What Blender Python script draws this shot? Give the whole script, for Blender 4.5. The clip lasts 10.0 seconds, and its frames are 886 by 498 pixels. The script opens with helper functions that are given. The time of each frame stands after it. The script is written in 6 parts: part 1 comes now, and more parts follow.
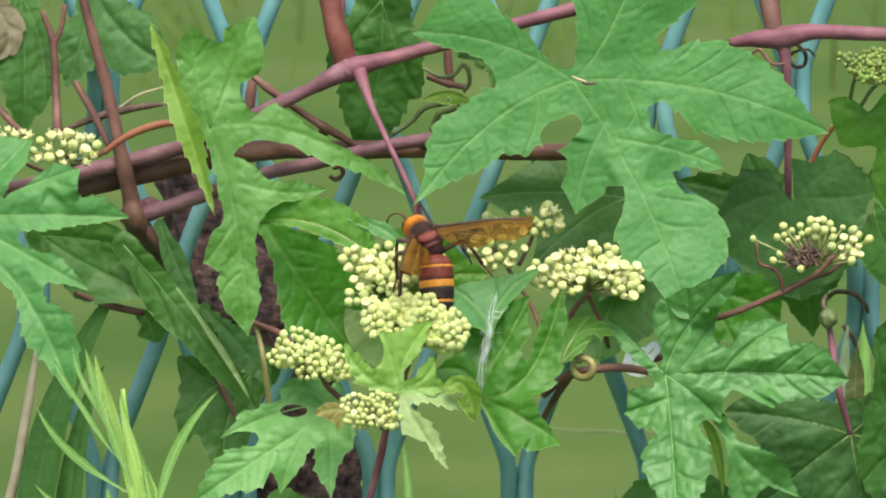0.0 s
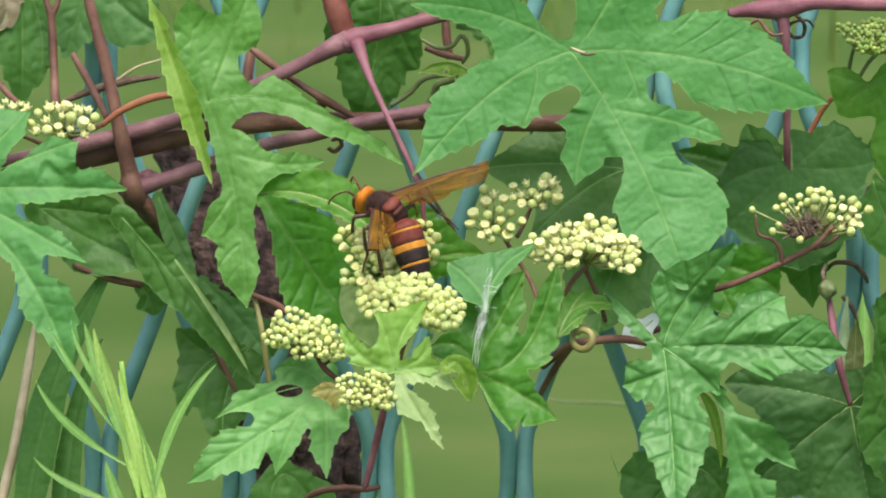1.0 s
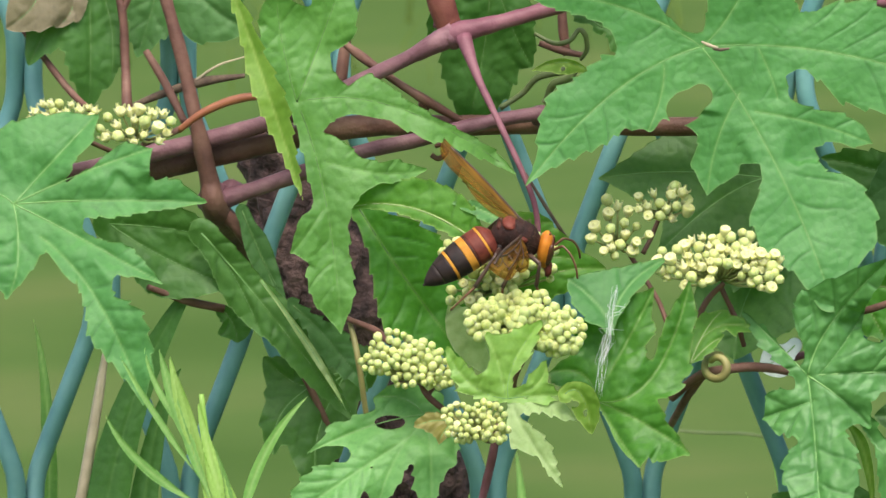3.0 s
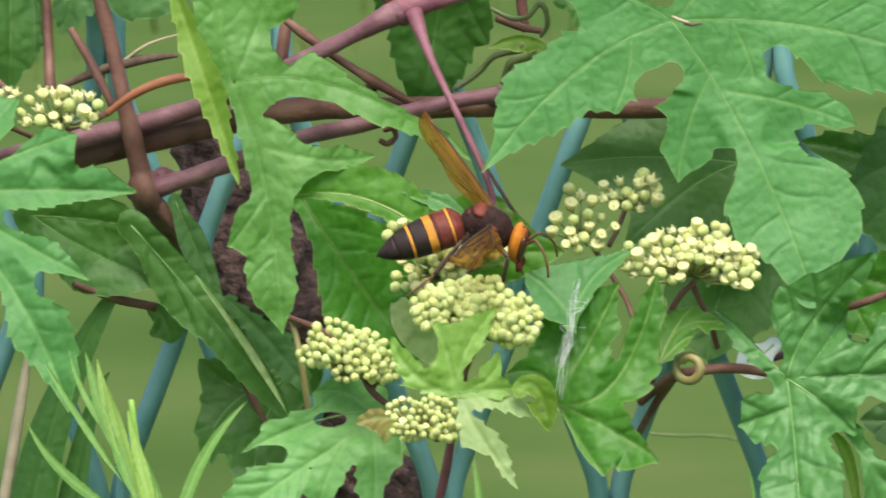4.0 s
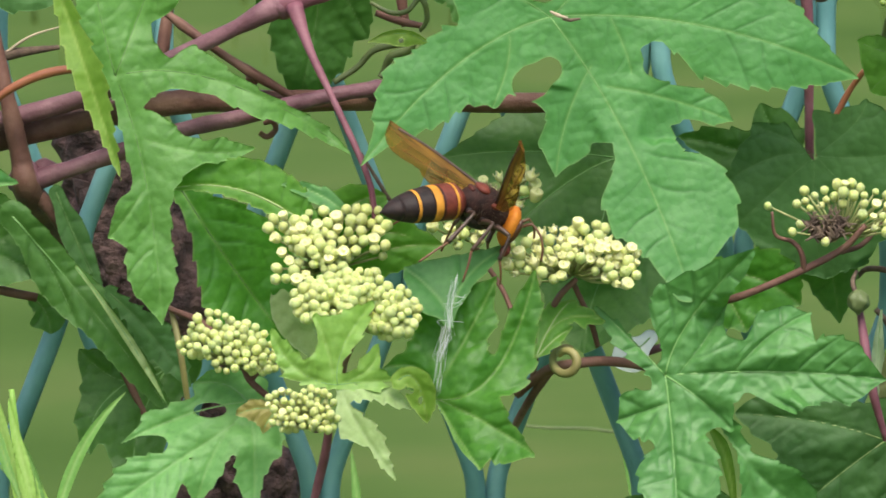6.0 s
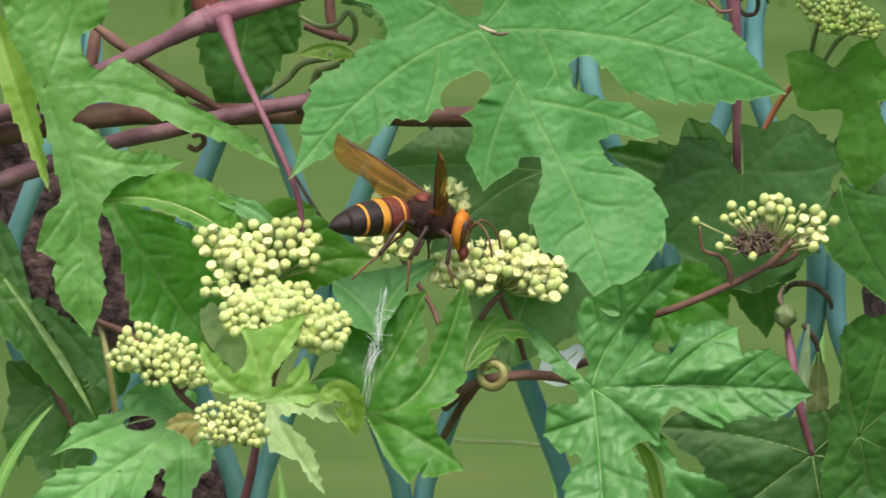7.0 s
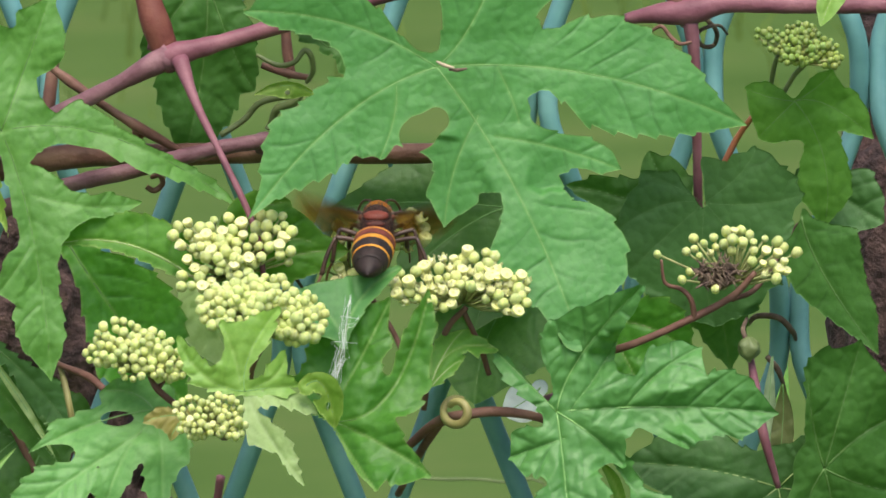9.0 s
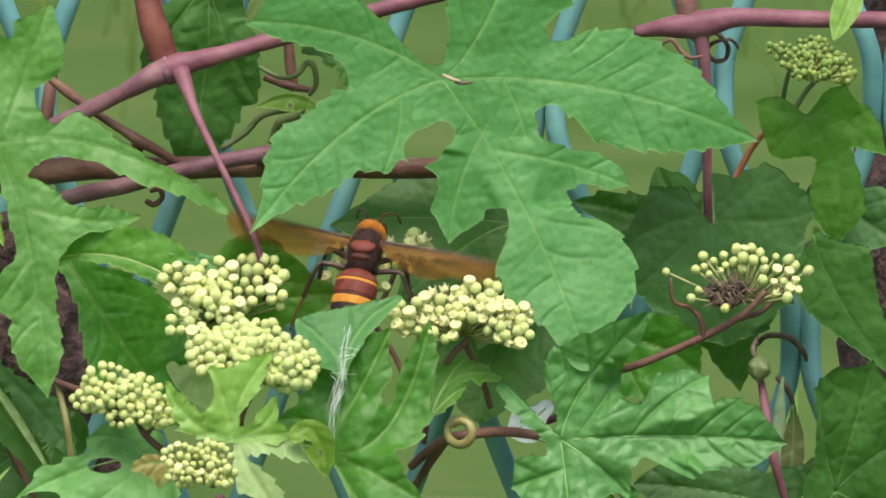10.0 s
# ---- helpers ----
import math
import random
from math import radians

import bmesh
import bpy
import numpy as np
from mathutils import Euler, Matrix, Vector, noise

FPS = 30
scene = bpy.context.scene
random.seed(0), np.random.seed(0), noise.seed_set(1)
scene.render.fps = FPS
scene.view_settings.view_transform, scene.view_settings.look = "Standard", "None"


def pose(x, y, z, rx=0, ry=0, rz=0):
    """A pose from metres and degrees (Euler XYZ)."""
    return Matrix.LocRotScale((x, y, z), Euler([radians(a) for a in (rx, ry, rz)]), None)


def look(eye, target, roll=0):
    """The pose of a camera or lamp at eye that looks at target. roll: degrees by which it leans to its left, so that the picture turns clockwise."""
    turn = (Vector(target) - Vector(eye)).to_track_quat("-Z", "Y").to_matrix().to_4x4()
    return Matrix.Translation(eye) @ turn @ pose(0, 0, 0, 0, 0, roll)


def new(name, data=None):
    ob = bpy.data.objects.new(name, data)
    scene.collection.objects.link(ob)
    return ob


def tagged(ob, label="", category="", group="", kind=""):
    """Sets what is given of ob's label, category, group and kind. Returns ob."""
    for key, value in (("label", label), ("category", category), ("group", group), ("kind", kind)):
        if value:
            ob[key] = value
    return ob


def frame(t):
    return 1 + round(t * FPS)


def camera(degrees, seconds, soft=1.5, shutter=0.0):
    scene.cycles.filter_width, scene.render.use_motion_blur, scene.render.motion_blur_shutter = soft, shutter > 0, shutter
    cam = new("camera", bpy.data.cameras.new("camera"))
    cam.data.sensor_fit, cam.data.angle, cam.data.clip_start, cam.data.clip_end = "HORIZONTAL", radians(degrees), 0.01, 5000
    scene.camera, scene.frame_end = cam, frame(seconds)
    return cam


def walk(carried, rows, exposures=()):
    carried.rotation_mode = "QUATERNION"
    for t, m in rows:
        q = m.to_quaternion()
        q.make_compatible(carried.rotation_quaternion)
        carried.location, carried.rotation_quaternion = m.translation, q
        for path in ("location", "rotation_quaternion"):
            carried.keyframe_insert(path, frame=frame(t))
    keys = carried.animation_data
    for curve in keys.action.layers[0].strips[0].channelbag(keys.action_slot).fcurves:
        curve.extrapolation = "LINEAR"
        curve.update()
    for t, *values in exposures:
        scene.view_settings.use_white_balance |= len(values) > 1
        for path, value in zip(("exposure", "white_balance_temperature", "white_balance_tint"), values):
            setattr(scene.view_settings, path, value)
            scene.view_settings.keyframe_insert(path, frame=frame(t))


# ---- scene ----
# ---- camera ----
UNIT = 0.000175            # metres per unit of the plan sheet
FAR = 4.0                  # metres from the first standpoint to the plan sheet
PITCH = radians(8)
HEART = Vector((0, 0, 0.9))
RIGHT = Vector((1, 0, 0))
AHEAD = Vector((0, math.cos(PITCH), -math.sin(PITCH)))
UPWARD = Vector((0, math.sin(PITCH), math.cos(PITCH)))
ANGLE = 2 * math.degrees(math.atan(784 * UNIT / FAR))
FOCAL = FAR / UNIT

cam = camera(ANGLE, 10.0, soft=1.5, shutter=0.5)


def aim(nearer, roll, across, down):
    """The pose of the camera: how much nearer than the first standpoint, its lean, and its pan in plan units."""
    turn = Matrix((RIGHT, UPWARD, -AHEAD)).transposed().to_4x4()
    turn = turn @ Matrix.Rotation(math.atan(across / FOCAL), 4, "Y") @ Matrix.Rotation(math.atan(down / FOCAL), 4, "X")
    return Matrix.Translation(HEART - AHEAD * (FAR / nearer)) @ turn @ Matrix.Rotation(radians(roll), 4, "Z")


walk(cam, [(t, aim(*row)) for t, *row in (
    (0.0, 0.9985, 0.14, 2.3, 50.2),
    (0.5, 1.0006, 0.16, 3.9, 15.6),
    (1.0, 1.0000, 0.00, 0.0, 0.0),
    (1.5, 1.0003, 0.06, 4.5, 0.5),
    (2.0, 1.0005, -0.00, 47.0, -0.7),
    (2.5, 1.0391, -0.12, 133.9, 20.8),
    (2.7, 1.0681, -0.10, 188.0, 31.0),
    (3.8, 1.2064, -0.42, 166.6, 34.4),
    (4.0, 1.2078, -0.40, 134.6, 22.0),
    (4.5, 1.2065, -0.27, 61.8, 7.9),
    (5.0, 1.2080, -0.22, 34.2, -7.2),
    (5.5, 1.2080, 0.08, 11.6, 3.2),
    (5.7, 1.2013, -0.13, -62.5, 5.4),
    (6.8, 1.1975, 0.14, -178.3, 24.8),
    (7.0, 1.1973, 0.10, -208.1, 32.0),
    (7.5, 1.1976, -0.02, -244.5, 43.8),
    (8.0, 1.1972, -0.33, -237.8, 66.2),
    (8.5, 1.1981, -0.55, -260.1, 84.7),
    (9.0, 1.2025, -0.78, -278.5, 97.6),
    (9.5, 1.2015, -0.57, -271.5, 116.9),
    (10.0, 1.2255, -0.47, -275.7, 128.9),
)], exposures=((0.0, 1.0), (2.5, 1.0), (4.0, 0.97), (5.6, 0.93), (7.0, 0.87), (10.0, 0.86)))
cam.data.dof.use_dof = True
cam.data.dof.focus_distance = 3.55
cam.data.dof.aperture_fstop = 150.0

# ---- world and light ----
world = bpy.data.worlds.new("overcast_sky")
scene.world = world
world.use_nodes = True
wn, wl = world.node_tree.nodes, world.node_tree.links
sky = wn.new("ShaderNodeTexSky")
sky.sky_type, sky.sun_disc = "NISHITA", False
sky.sun_elevation, sky.sun_rotation = radians(62), radians(200)
sky.dust_density, sky.ozone_density = 4.0, 0.6
wn["Background"].inputs["Strength"].default_value = 0.125
wl.new(sky.outputs["Color"], wn["Background"].inputs["Color"])
sun_data = bpy.data.lights.new("sun", "SUN")
sun_data.energy, sun_data.angle, sun_data.color = 1.9, radians(35), (0.98, 0.95, 0.84)
sun = new("sun", sun_data)
sun.matrix_world = look((0.9, -2.2, 5.2), (0, 0, 0.9))


# ---- materials ----
def material(name, rough=0.5, metal=0.0, spec=0.5):
    m = bpy.data.materials.new(name)
    m.use_nodes = True
    b = m.node_tree.nodes["Principled BSDF"]
    b.inputs["Roughness"].default_value, b.inputs["Metallic"].default_value = rough, metal
    b.inputs["Specular IOR Level"].default_value = spec
    return m, m.node_tree.nodes, m.node_tree.links, b


def mottled(name, stops, scale=60.0, detail=6.0, rough=0.5, bump=0.3, bump_scale=400.0, bump_dist=0.0004, metal=0.0, spec=0.5, stretch=(1, 1, 1), random_by=0.0):
    """Colour that wanders between stops by a broad and a fine noise, with a fine relief."""
    m, n, l, b = material(name, rough, metal, spec)
    tc, mp = n.new("ShaderNodeTexCoord"), n.new("ShaderNodeMapping")
    mp.inputs["Scale"].default_value = stretch
    l.new(tc.outputs["Object"], mp.inputs["Vector"])
    no, ramp = n.new("ShaderNodeTexNoise"), n.new("ShaderNodeValToRGB")
    no.inputs["Scale"].default_value, no.inputs["Detail"].default_value = scale, detail
    l.new(mp.outputs["Vector"], no.inputs["Vector"])
    spread = ramp.color_ramp.elements
    while len(spread) < len(stops):
        spread.new(0.5)
    for i, c in enumerate(stops):
        spread[i].position, spread[i].color = 0.3 + 0.4 * i / max(1, len(stops) - 1), (*c, 1)
    l.new(no.outputs["Fac"], ramp.inputs["Fac"])
    colour = ramp.outputs["Color"]
    if random_by:
        info, hsv, mr = n.new("ShaderNodeObjectInfo"), n.new("ShaderNodeHueSaturation"), n.new("ShaderNodeMapRange")
        mr.inputs["To Min"].default_value, mr.inputs["To Max"].default_value = 1 - random_by, 1 + random_by
        l.new(info.outputs["Random"], mr.inputs["Value"])
        l.new(mr.outputs["Result"], hsv.inputs["Value"])
        many, part_of, hue = n.new("ShaderNodeMath"), n.new("ShaderNodeMath"), n.new("ShaderNodeMapRange")
        many.operation, part_of.operation = "MULTIPLY", "FRACT"
        many.inputs[1].default_value = 17.3
        hue.inputs["To Min"].default_value, hue.inputs["To Max"].default_value = 0.5 - 0.08 * random_by, 0.5 + 0.08 * random_by
        l.new(info.outputs["Random"], many.inputs[0]); l.new(many.outputs["Value"], part_of.inputs[0])
        l.new(part_of.outputs["Value"], hue.inputs["Value"]); l.new(hue.outputs["Result"], hsv.inputs["Hue"])
        l.new(colour, hsv.inputs["Color"])
        colour = hsv.outputs["Color"]
    l.new(colour, b.inputs["Base Color"])
    if bump:
        n2, bp = n.new("ShaderNodeTexNoise"), n.new("ShaderNodeBump")
        n2.inputs["Scale"].default_value, n2.inputs["Detail"].default_value = bump_scale, 4
        bp.inputs["Strength"].default_value, bp.inputs["Distance"].default_value = bump, bump_dist
        l.new(mp.outputs["Vector"], n2.inputs["Vector"])
        l.new(n2.outputs["Fac"], bp.inputs["Height"])
        l.new(bp.outputs["Normal"], b.inputs["Normal"])
    return m


def leaf_material(name, dark, light, vein, rough=0.42, through_light=0.25, quilt=1.0):
    """A leaf: two greens that wander, paler veins from the mesh, crinkled relief between the veins, some light let through."""
    m, n, l, b = material(name, rough, 0.0, 0.42)
    tc = n.new("ShaderNodeTexCoord")
    broad, fine = n.new("ShaderNodeTexNoise"), n.new("ShaderNodeTexNoise")
    broad.inputs["Scale"].default_value, broad.inputs["Detail"].default_value = 45, 3
    fine.inputs["Scale"].default_value, fine.inputs["Detail"].default_value = 600, 5
    add = n.new("ShaderNodeMath"); add.operation = "MULTIPLY_ADD"
    add.inputs[1].default_value, add.inputs[2].default_value = 0.45, 0.0
    sum2 = n.new("ShaderNodeMath"); sum2.operation = "MULTIPLY_ADD"; sum2.inputs[1].default_value = 0.55
    ramp = n.new("ShaderNodeValToRGB")
    ramp.color_ramp.elements[0].position, ramp.color_ramp.elements[0].color = 0.34, (*dark, 1)
    ramp.color_ramp.elements[1].position, ramp.color_ramp.elements[1].color = 0.66, (*light, 1)
    at_vein, mix = n.new("ShaderNodeAttribute"), n.new("ShaderNodeMix")
    at_vein.attribute_name = "vein"
    mix.data_type = "RGBA"
    for s in (broad, fine):
        l.new(tc.outputs["Object"], s.inputs["Vector"])
    l.new(fine.outputs["Fac"], add.inputs[0])
    l.new(broad.outputs["Fac"], sum2.inputs[0]); l.new(add.outputs[0], sum2.inputs[2])
    l.new(sum2.outputs[0], ramp.inputs["Fac"])
    info, hsv, mr = n.new("ShaderNodeObjectInfo"), n.new("ShaderNodeHueSaturation"), n.new("ShaderNodeMapRange")
    mr.inputs["To Min"].default_value, mr.inputs["To Max"].default_value = 0.88, 1.12
    l.new(info.outputs["Random"], mr.inputs["Value"]); l.new(mr.outputs["Result"], hsv.inputs["Value"])
    l.new(ramp.outputs["Color"], hsv.inputs["Color"])
    l.new(at_vein.outputs["Fac"], mix.inputs["Factor"])
    # side veins: a darker green, with the shade of their grooves put into the colour
    at_net, shaded_net = n.new("ShaderNodeAttribute"), n.new("ShaderNodeMix")
    at_net.attribute_name, shaded_net.data_type = "net", "RGBA"
    shaded_net.inputs["B"].default_value = (dark[0] * 0.62, dark[1] * 0.62, dark[2] * 0.6, 1)
    soft_net = n.new("ShaderNodeMath"); soft_net.operation = "MULTIPLY"; soft_net.inputs[1].default_value = 0.55
    l.new(at_net.outputs["Fac"], soft_net.inputs[0]); l.new(soft_net.outputs[0], shaded_net.inputs["Factor"])
    l.new(hsv.outputs["Color"], shaded_net.inputs["A"]); l.new(shaded_net.outputs["Result"], mix.inputs["A"])
    mix.inputs["B"].default_value = (*vein, 1)
    l.new(mix.outputs["Result"], b.inputs["Base Color"])
    vor, bp, bp2 = n.new("ShaderNodeTexVoronoi"), n.new("ShaderNodeBump"), n.new("ShaderNodeBump")
    vor.inputs["Scale"].default_value = 380
    l.new(tc.outputs["Object"], vor.inputs["Vector"])
    bp.inputs["Strength"].default_value, bp.inputs["Distance"].default_value, bp.invert = 0.5 * quilt, 0.0005, True
    l.new(vor.outputs["Distance"], bp.inputs["Height"])
    bp2.inputs["Strength"].default_value, bp2.inputs["Distance"].default_value = 0.25, 0.0002
    l.new(fine.outputs["Fac"], bp2.inputs["Height"]); l.new(bp.outputs["Normal"], bp2.inputs["Normal"])
    l.new(bp2.outputs["Normal"], b.inputs["Normal"])
    tr, ms = n.new("ShaderNodeBsdfTranslucent"), n.new("ShaderNodeMixShader")
    ms.inputs["Fac"].default_value = through_light
    glow = n.new("ShaderNodeMix"); glow.data_type, glow.blend_type = "RGBA", "MULTIPLY"
    glow.inputs["Factor"].default_value, glow.inputs["B"].default_value = 1.0, (1.5, 1.7, 0.5, 1)
    l.new(mix.outputs["Result"], glow.inputs["A"]); l.new(glow.outputs["Result"], tr.inputs["Color"])
    l.new(b.outputs["BSDF"], ms.inputs[1]); l.new(tr.outputs["BSDF"], ms.inputs[2])
    l.new(ms.outputs["Shader"], n["Material Output"].inputs["Surface"])
    return m


LEAF = leaf_material("leaf_green", (0.056, 0.198, 0.044), (0.084, 0.258, 0.062), (0.18, 0.34, 0.10), 0.54)
LEAF_CRINKLED = leaf_material("leaf_crinkled_green", (0.062, 0.200, 0.043), (0.108, 0.290, 0.074), (0.075, 0.19, 0.042), 0.45, 0.2, 0.45)
# for leaves at the back: part of their shade is put into this duller green
LEAF_SHADE = leaf_material("leaf_shaded_green", (0.056, 0.155, 0.028), (0.086, 0.205, 0.042), (0.13, 0.25, 0.07), 0.5, 0.3)
LEAF_YOUNG = leaf_material("leaf_young_green", (0.165, 0.33, 0.05), (0.245, 0.42, 0.085), (0.30, 0.44, 0.13), 0.45, 0.3)
LEAF_FRESH = leaf_material("leaf_fresh_green", (0.075, 0.225, 0.020), (0.118, 0.30, 0.034), (0.30, 0.42, 0.13), 0.55, 0.4)
LEAF_LIGHT = leaf_material("leaf_light_green", (0.095, 0.265, 0.062), (0.145, 0.335, 0.092), (0.21, 0.38, 0.13), 0.5, 0.25)
LEAF_PALE = leaf_material("leaf_pale_underside", (0.24, 0.36, 0.12), (0.34, 0.45, 0.19), (0.38, 0.48, 0.24), 0.55, 0.3)
LEAF_UNDER = leaf_material("leaf_lime_underside", (0.15, 0.28, 0.032), (0.205, 0.35, 0.05), (0.36, 0.46, 0.13), 0.55, 0.4)
# on leaves in shade this dark green also holds part of their shade
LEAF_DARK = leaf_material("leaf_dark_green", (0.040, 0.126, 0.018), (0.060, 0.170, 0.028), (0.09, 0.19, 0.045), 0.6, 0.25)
LEAF_MID = leaf_material("leaf_mid_green", (0.055, 0.20, 0.020), (0.095, 0.28, 0.034), (0.26, 0.40, 0.12), 0.45, 0.35)
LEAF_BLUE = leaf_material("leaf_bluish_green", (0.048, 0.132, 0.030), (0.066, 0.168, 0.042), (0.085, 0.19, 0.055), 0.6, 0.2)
LEAF_GRASSY = leaf_material("leaf_grassy_green", (0.072, 0.20, 0.022), (0.105, 0.26, 0.036), (0.12, 0.26, 0.05), 0.55, 0.35)
LEAF_BRONZE = leaf_material("leaf_bronze", (0.24, 0.2, 0.06), (0.32, 0.28, 0.08), (0.34, 0.36, 0.14), 0.5, 0.3)
LEAF_DRY = leaf_material("leaf_dry_buff", (0.19, 0.16, 0.095), (0.27, 0.22, 0.14), (0.3, 0.26, 0.17), 0.6, 0.3)
BLADE = leaf_material("grass_blade_green", (0.13, 0.30, 0.06), (0.22, 0.42, 0.11), (0.36, 0.5, 0.2), 0.42, 0.3, 0.0)
BLADE_YELLOW = leaf_material("shoot_lime", (0.25, 0.44, 0.08), (0.38, 0.56, 0.15), (0.45, 0.6, 0.22), 0.42, 0.3, 0.0)
# brighter, yellower green: the light on an upward-facing leaf is put into the colour
LEAF_SUNLIT = leaf_material("leaf_sunlit_green", (0.082, 0.225, 0.036), (0.128, 0.305, 0.062), (0.17, 0.34, 0.09), 0.47, 0.3)
STRIP_PALE = leaf_material("strip_pale_green", (0.24, 0.33, 0.20), (0.31, 0.40, 0.25), (0.38, 0.46, 0.3), 0.5, 0.3)
LEAF_OLIVE = leaf_material("leaf_olive_brown", (0.10, 0.125, 0.045), (0.15, 0.165, 0.07), (0.19, 0.2, 0.1), 0.55, 0.3)
RIB = mottled("leaf_rib", [(0.15, 0.33, 0.09), (0.21, 0.39, 0.12)], 200, 4, 0.45, 0.1, 900, 0.0001)
RIB_DARK = mottled("leaf_rib_dark", [(0.08, 0.18, 0.04), (0.12, 0.23, 0.06)], 200, 4, 0.45, 0.1, 900, 0.0001)
RIB_PALE = mottled("leaf_rib_pale", [(0.26, 0.38, 0.12), (0.34, 0.45, 0.17)], 200, 4, 0.45, 0.1, 900, 0.0001)
RIBS = {"leaf_dark_green": RIB_DARK, "leaf_bluish_green": RIB_DARK, "leaf_mid_green": RIB_PALE, "leaf_fresh_green": RIB_PALE, "leaf_young_green": RIB_PALE}
STEM = mottled("stem_purple", [(0.115, 0.05, 0.062), (0.185, 0.088, 0.106), (0.26, 0.14, 0.155)], 110, 8, 0.5, 0.7, 700, 0.0005, spec=0.25)
STEM_BROWN = mottled("stem_red_brown", [(0.09, 0.042, 0.033), (0.15, 0.073, 0.056), (0.21, 0.115, 0.085)], 120, 8, 0.55, 0.7, 700, 0.0005, spec=0.25)
STEM_PINK = mottled("stem_mauve", [(0.14, 0.05, 0.07), (0.20, 0.078, 0.102), (0.26, 0.115, 0.14)], 120, 8, 0.5, 0.6, 700, 0.0004, spec=0.25)
STEM_RED = mottled("stem_red", [(0.10, 0.028, 0.022), (0.15, 0.048, 0.036), (0.19, 0.075, 0.05)], 120, 8, 0.6, 0.6, 700, 0.0004, spec=0.25)
STEM_ORANGE = mottled("petiole_orange", [(0.26, 0.085, 0.042), (0.34, 0.13, 0.065)], 150, 5, 0.4, 0.2, 900, 0.0002)
STEM_OLIVE = mottled("stem_olive", [(0.20, 0.17, 0.06), (0.3, 0.27, 0.10)], 150, 5, 0.5, 0.3, 900, 0.0002)
STEM_GREEN = mottled("stem_green", [(0.075, 0.11, 0.032), (0.13, 0.165, 0.06)], 150, 5, 0.55, 0.4, 900, 0.0003)
PEDICEL = mottled("pedicel_green", [(0.24, 0.27, 0.09), (0.34, 0.36, 0.14)], 150, 4, 0.5, 0.2, 900, 0.0001)
STEM_DRY = mottled("stalk_dry_straw", [(0.36, 0.29, 0.19), (0.55, 0.46, 0.32)], 150, 5, 0.7, 0.3, 900, 0.0002)
BARK = mottled("bark_dark", [(0.018, 0.011, 0.011), (0.075, 0.042, 0.04), (0.16, 0.095, 0.085)], 190, 9, 0.9, 0.9, 330, 0.003)
BUD = mottled("bud_cream_green", [(0.44, 0.515, 0.175), (0.61, 0.655, 0.295)], 500, 3, 0.6, 0.4, 1800, 0.0002, random_by=0.14, spec=0.3)
BUD_GREEN = mottled("bud_green", [(0.145, 0.215, 0.045), (0.235, 0.31, 0.075)], 500, 3, 0.45, 0.15, 1500, 0.0001, random_by=0.2)
FLOWER = mottled("floret_cream", [(0.56, 0.58, 0.24), (0.69, 0.685, 0.35)], 700, 3, 0.55, 0.15, 1500, 0.0001, random_by=0.1)
WITHERED = mottled("flower_withered", [(0.06, 0.035, 0.03), (0.17, 0.12, 0.08)], 400, 5, 0.9, 0.6, 900, 0.0005)
for pulp in (BUD, BUD_GREEN, FLOWER):
    skin = pulp.node_tree.nodes["Principled BSDF"]
    skin.inputs["Subsurface Weight"].default_value, skin.inputs["Subsurface Scale"].default_value = 0.5, 0.0012
    skin.inputs["Subsurface Radius"].default_value = (1.0, 1.0, 0.4)
FENCE = mottled("fence_teal_vinyl", [(0.09, 0.235, 0.245), (0.125, 0.30, 0.305), (0.165, 0.35, 0.35)], 70, 5, 0.45, 0.25, 700, 0.0002)
WEB = mottled("spider_silk", [(0.66, 0.70, 0.68), (0.8, 0.83, 0.82)], 300, 3, 0.6, 0.0)
GRASS = mottled("meadow_grass", [(0.050, 0.094, 0.019), (0.066, 0.112, 0.026), (0.092, 0.126, 0.036)], 3.2, 3, 0.9, 0.0, spec=0.05)
BLADE_FAR = mottled("meadow_blade", [(0.082, 0.128, 0.026), (0.092, 0.14, 0.032), (0.105, 0.15, 0.038)], 1.3, 4, 0.8, 0.0, spec=0.05)
PALE = mottled("leaf_pale_blue", [(0.50, 0.58, 0.58), (0.64, 0.70, 0.70)], 200, 3, 0.4, 0.1)


# ---- building helpers ----
def at(x, y, d=0.0):
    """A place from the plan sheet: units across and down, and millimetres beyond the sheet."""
    k = 1 + d * 0.001 / FAR
    return HEART + RIGHT * ((x - 784) * UNIT * k) + UPWARD * ((441 - y) * UNIT * k) + AHEAD * (d * 0.001)


def at_all(p, d):
    k = (1 + d * 0.001 / FAR)[:, None]
    return (np.array(HEART) + np.outer((p[:, 0] - 784) * UNIT, RIGHT) * k + np.outer((441 - p[:, 1]) * UNIT, UPWARD) * k
            + np.outer(d * 0.001, AHEAD))


def mesh_of(name, verts, faces, mat, smooth=True):
    me = bpy.data.meshes.new(name)
    me.from_pydata([tuple(v) for v in verts], [], [tuple(int(i) for i in f) for f in faces])
    me.materials.append(mat)
    if smooth:
        me.shade_smooth()
    return me


def part(name, me, parent=None, label="", place=None):
    ob = new(name, me)
    if parent:
        ob.parent = parent
    if place is not None:
        ob.matrix_basis = place
    if label:
        tagged(ob, label)
    return ob


def thing(name, base, label, category, group="", kind=""):
    ob = new(name)
    ob.empty_display_size = 0.005
    ob.location = base
    return tagged(ob, label, category, group, kind)


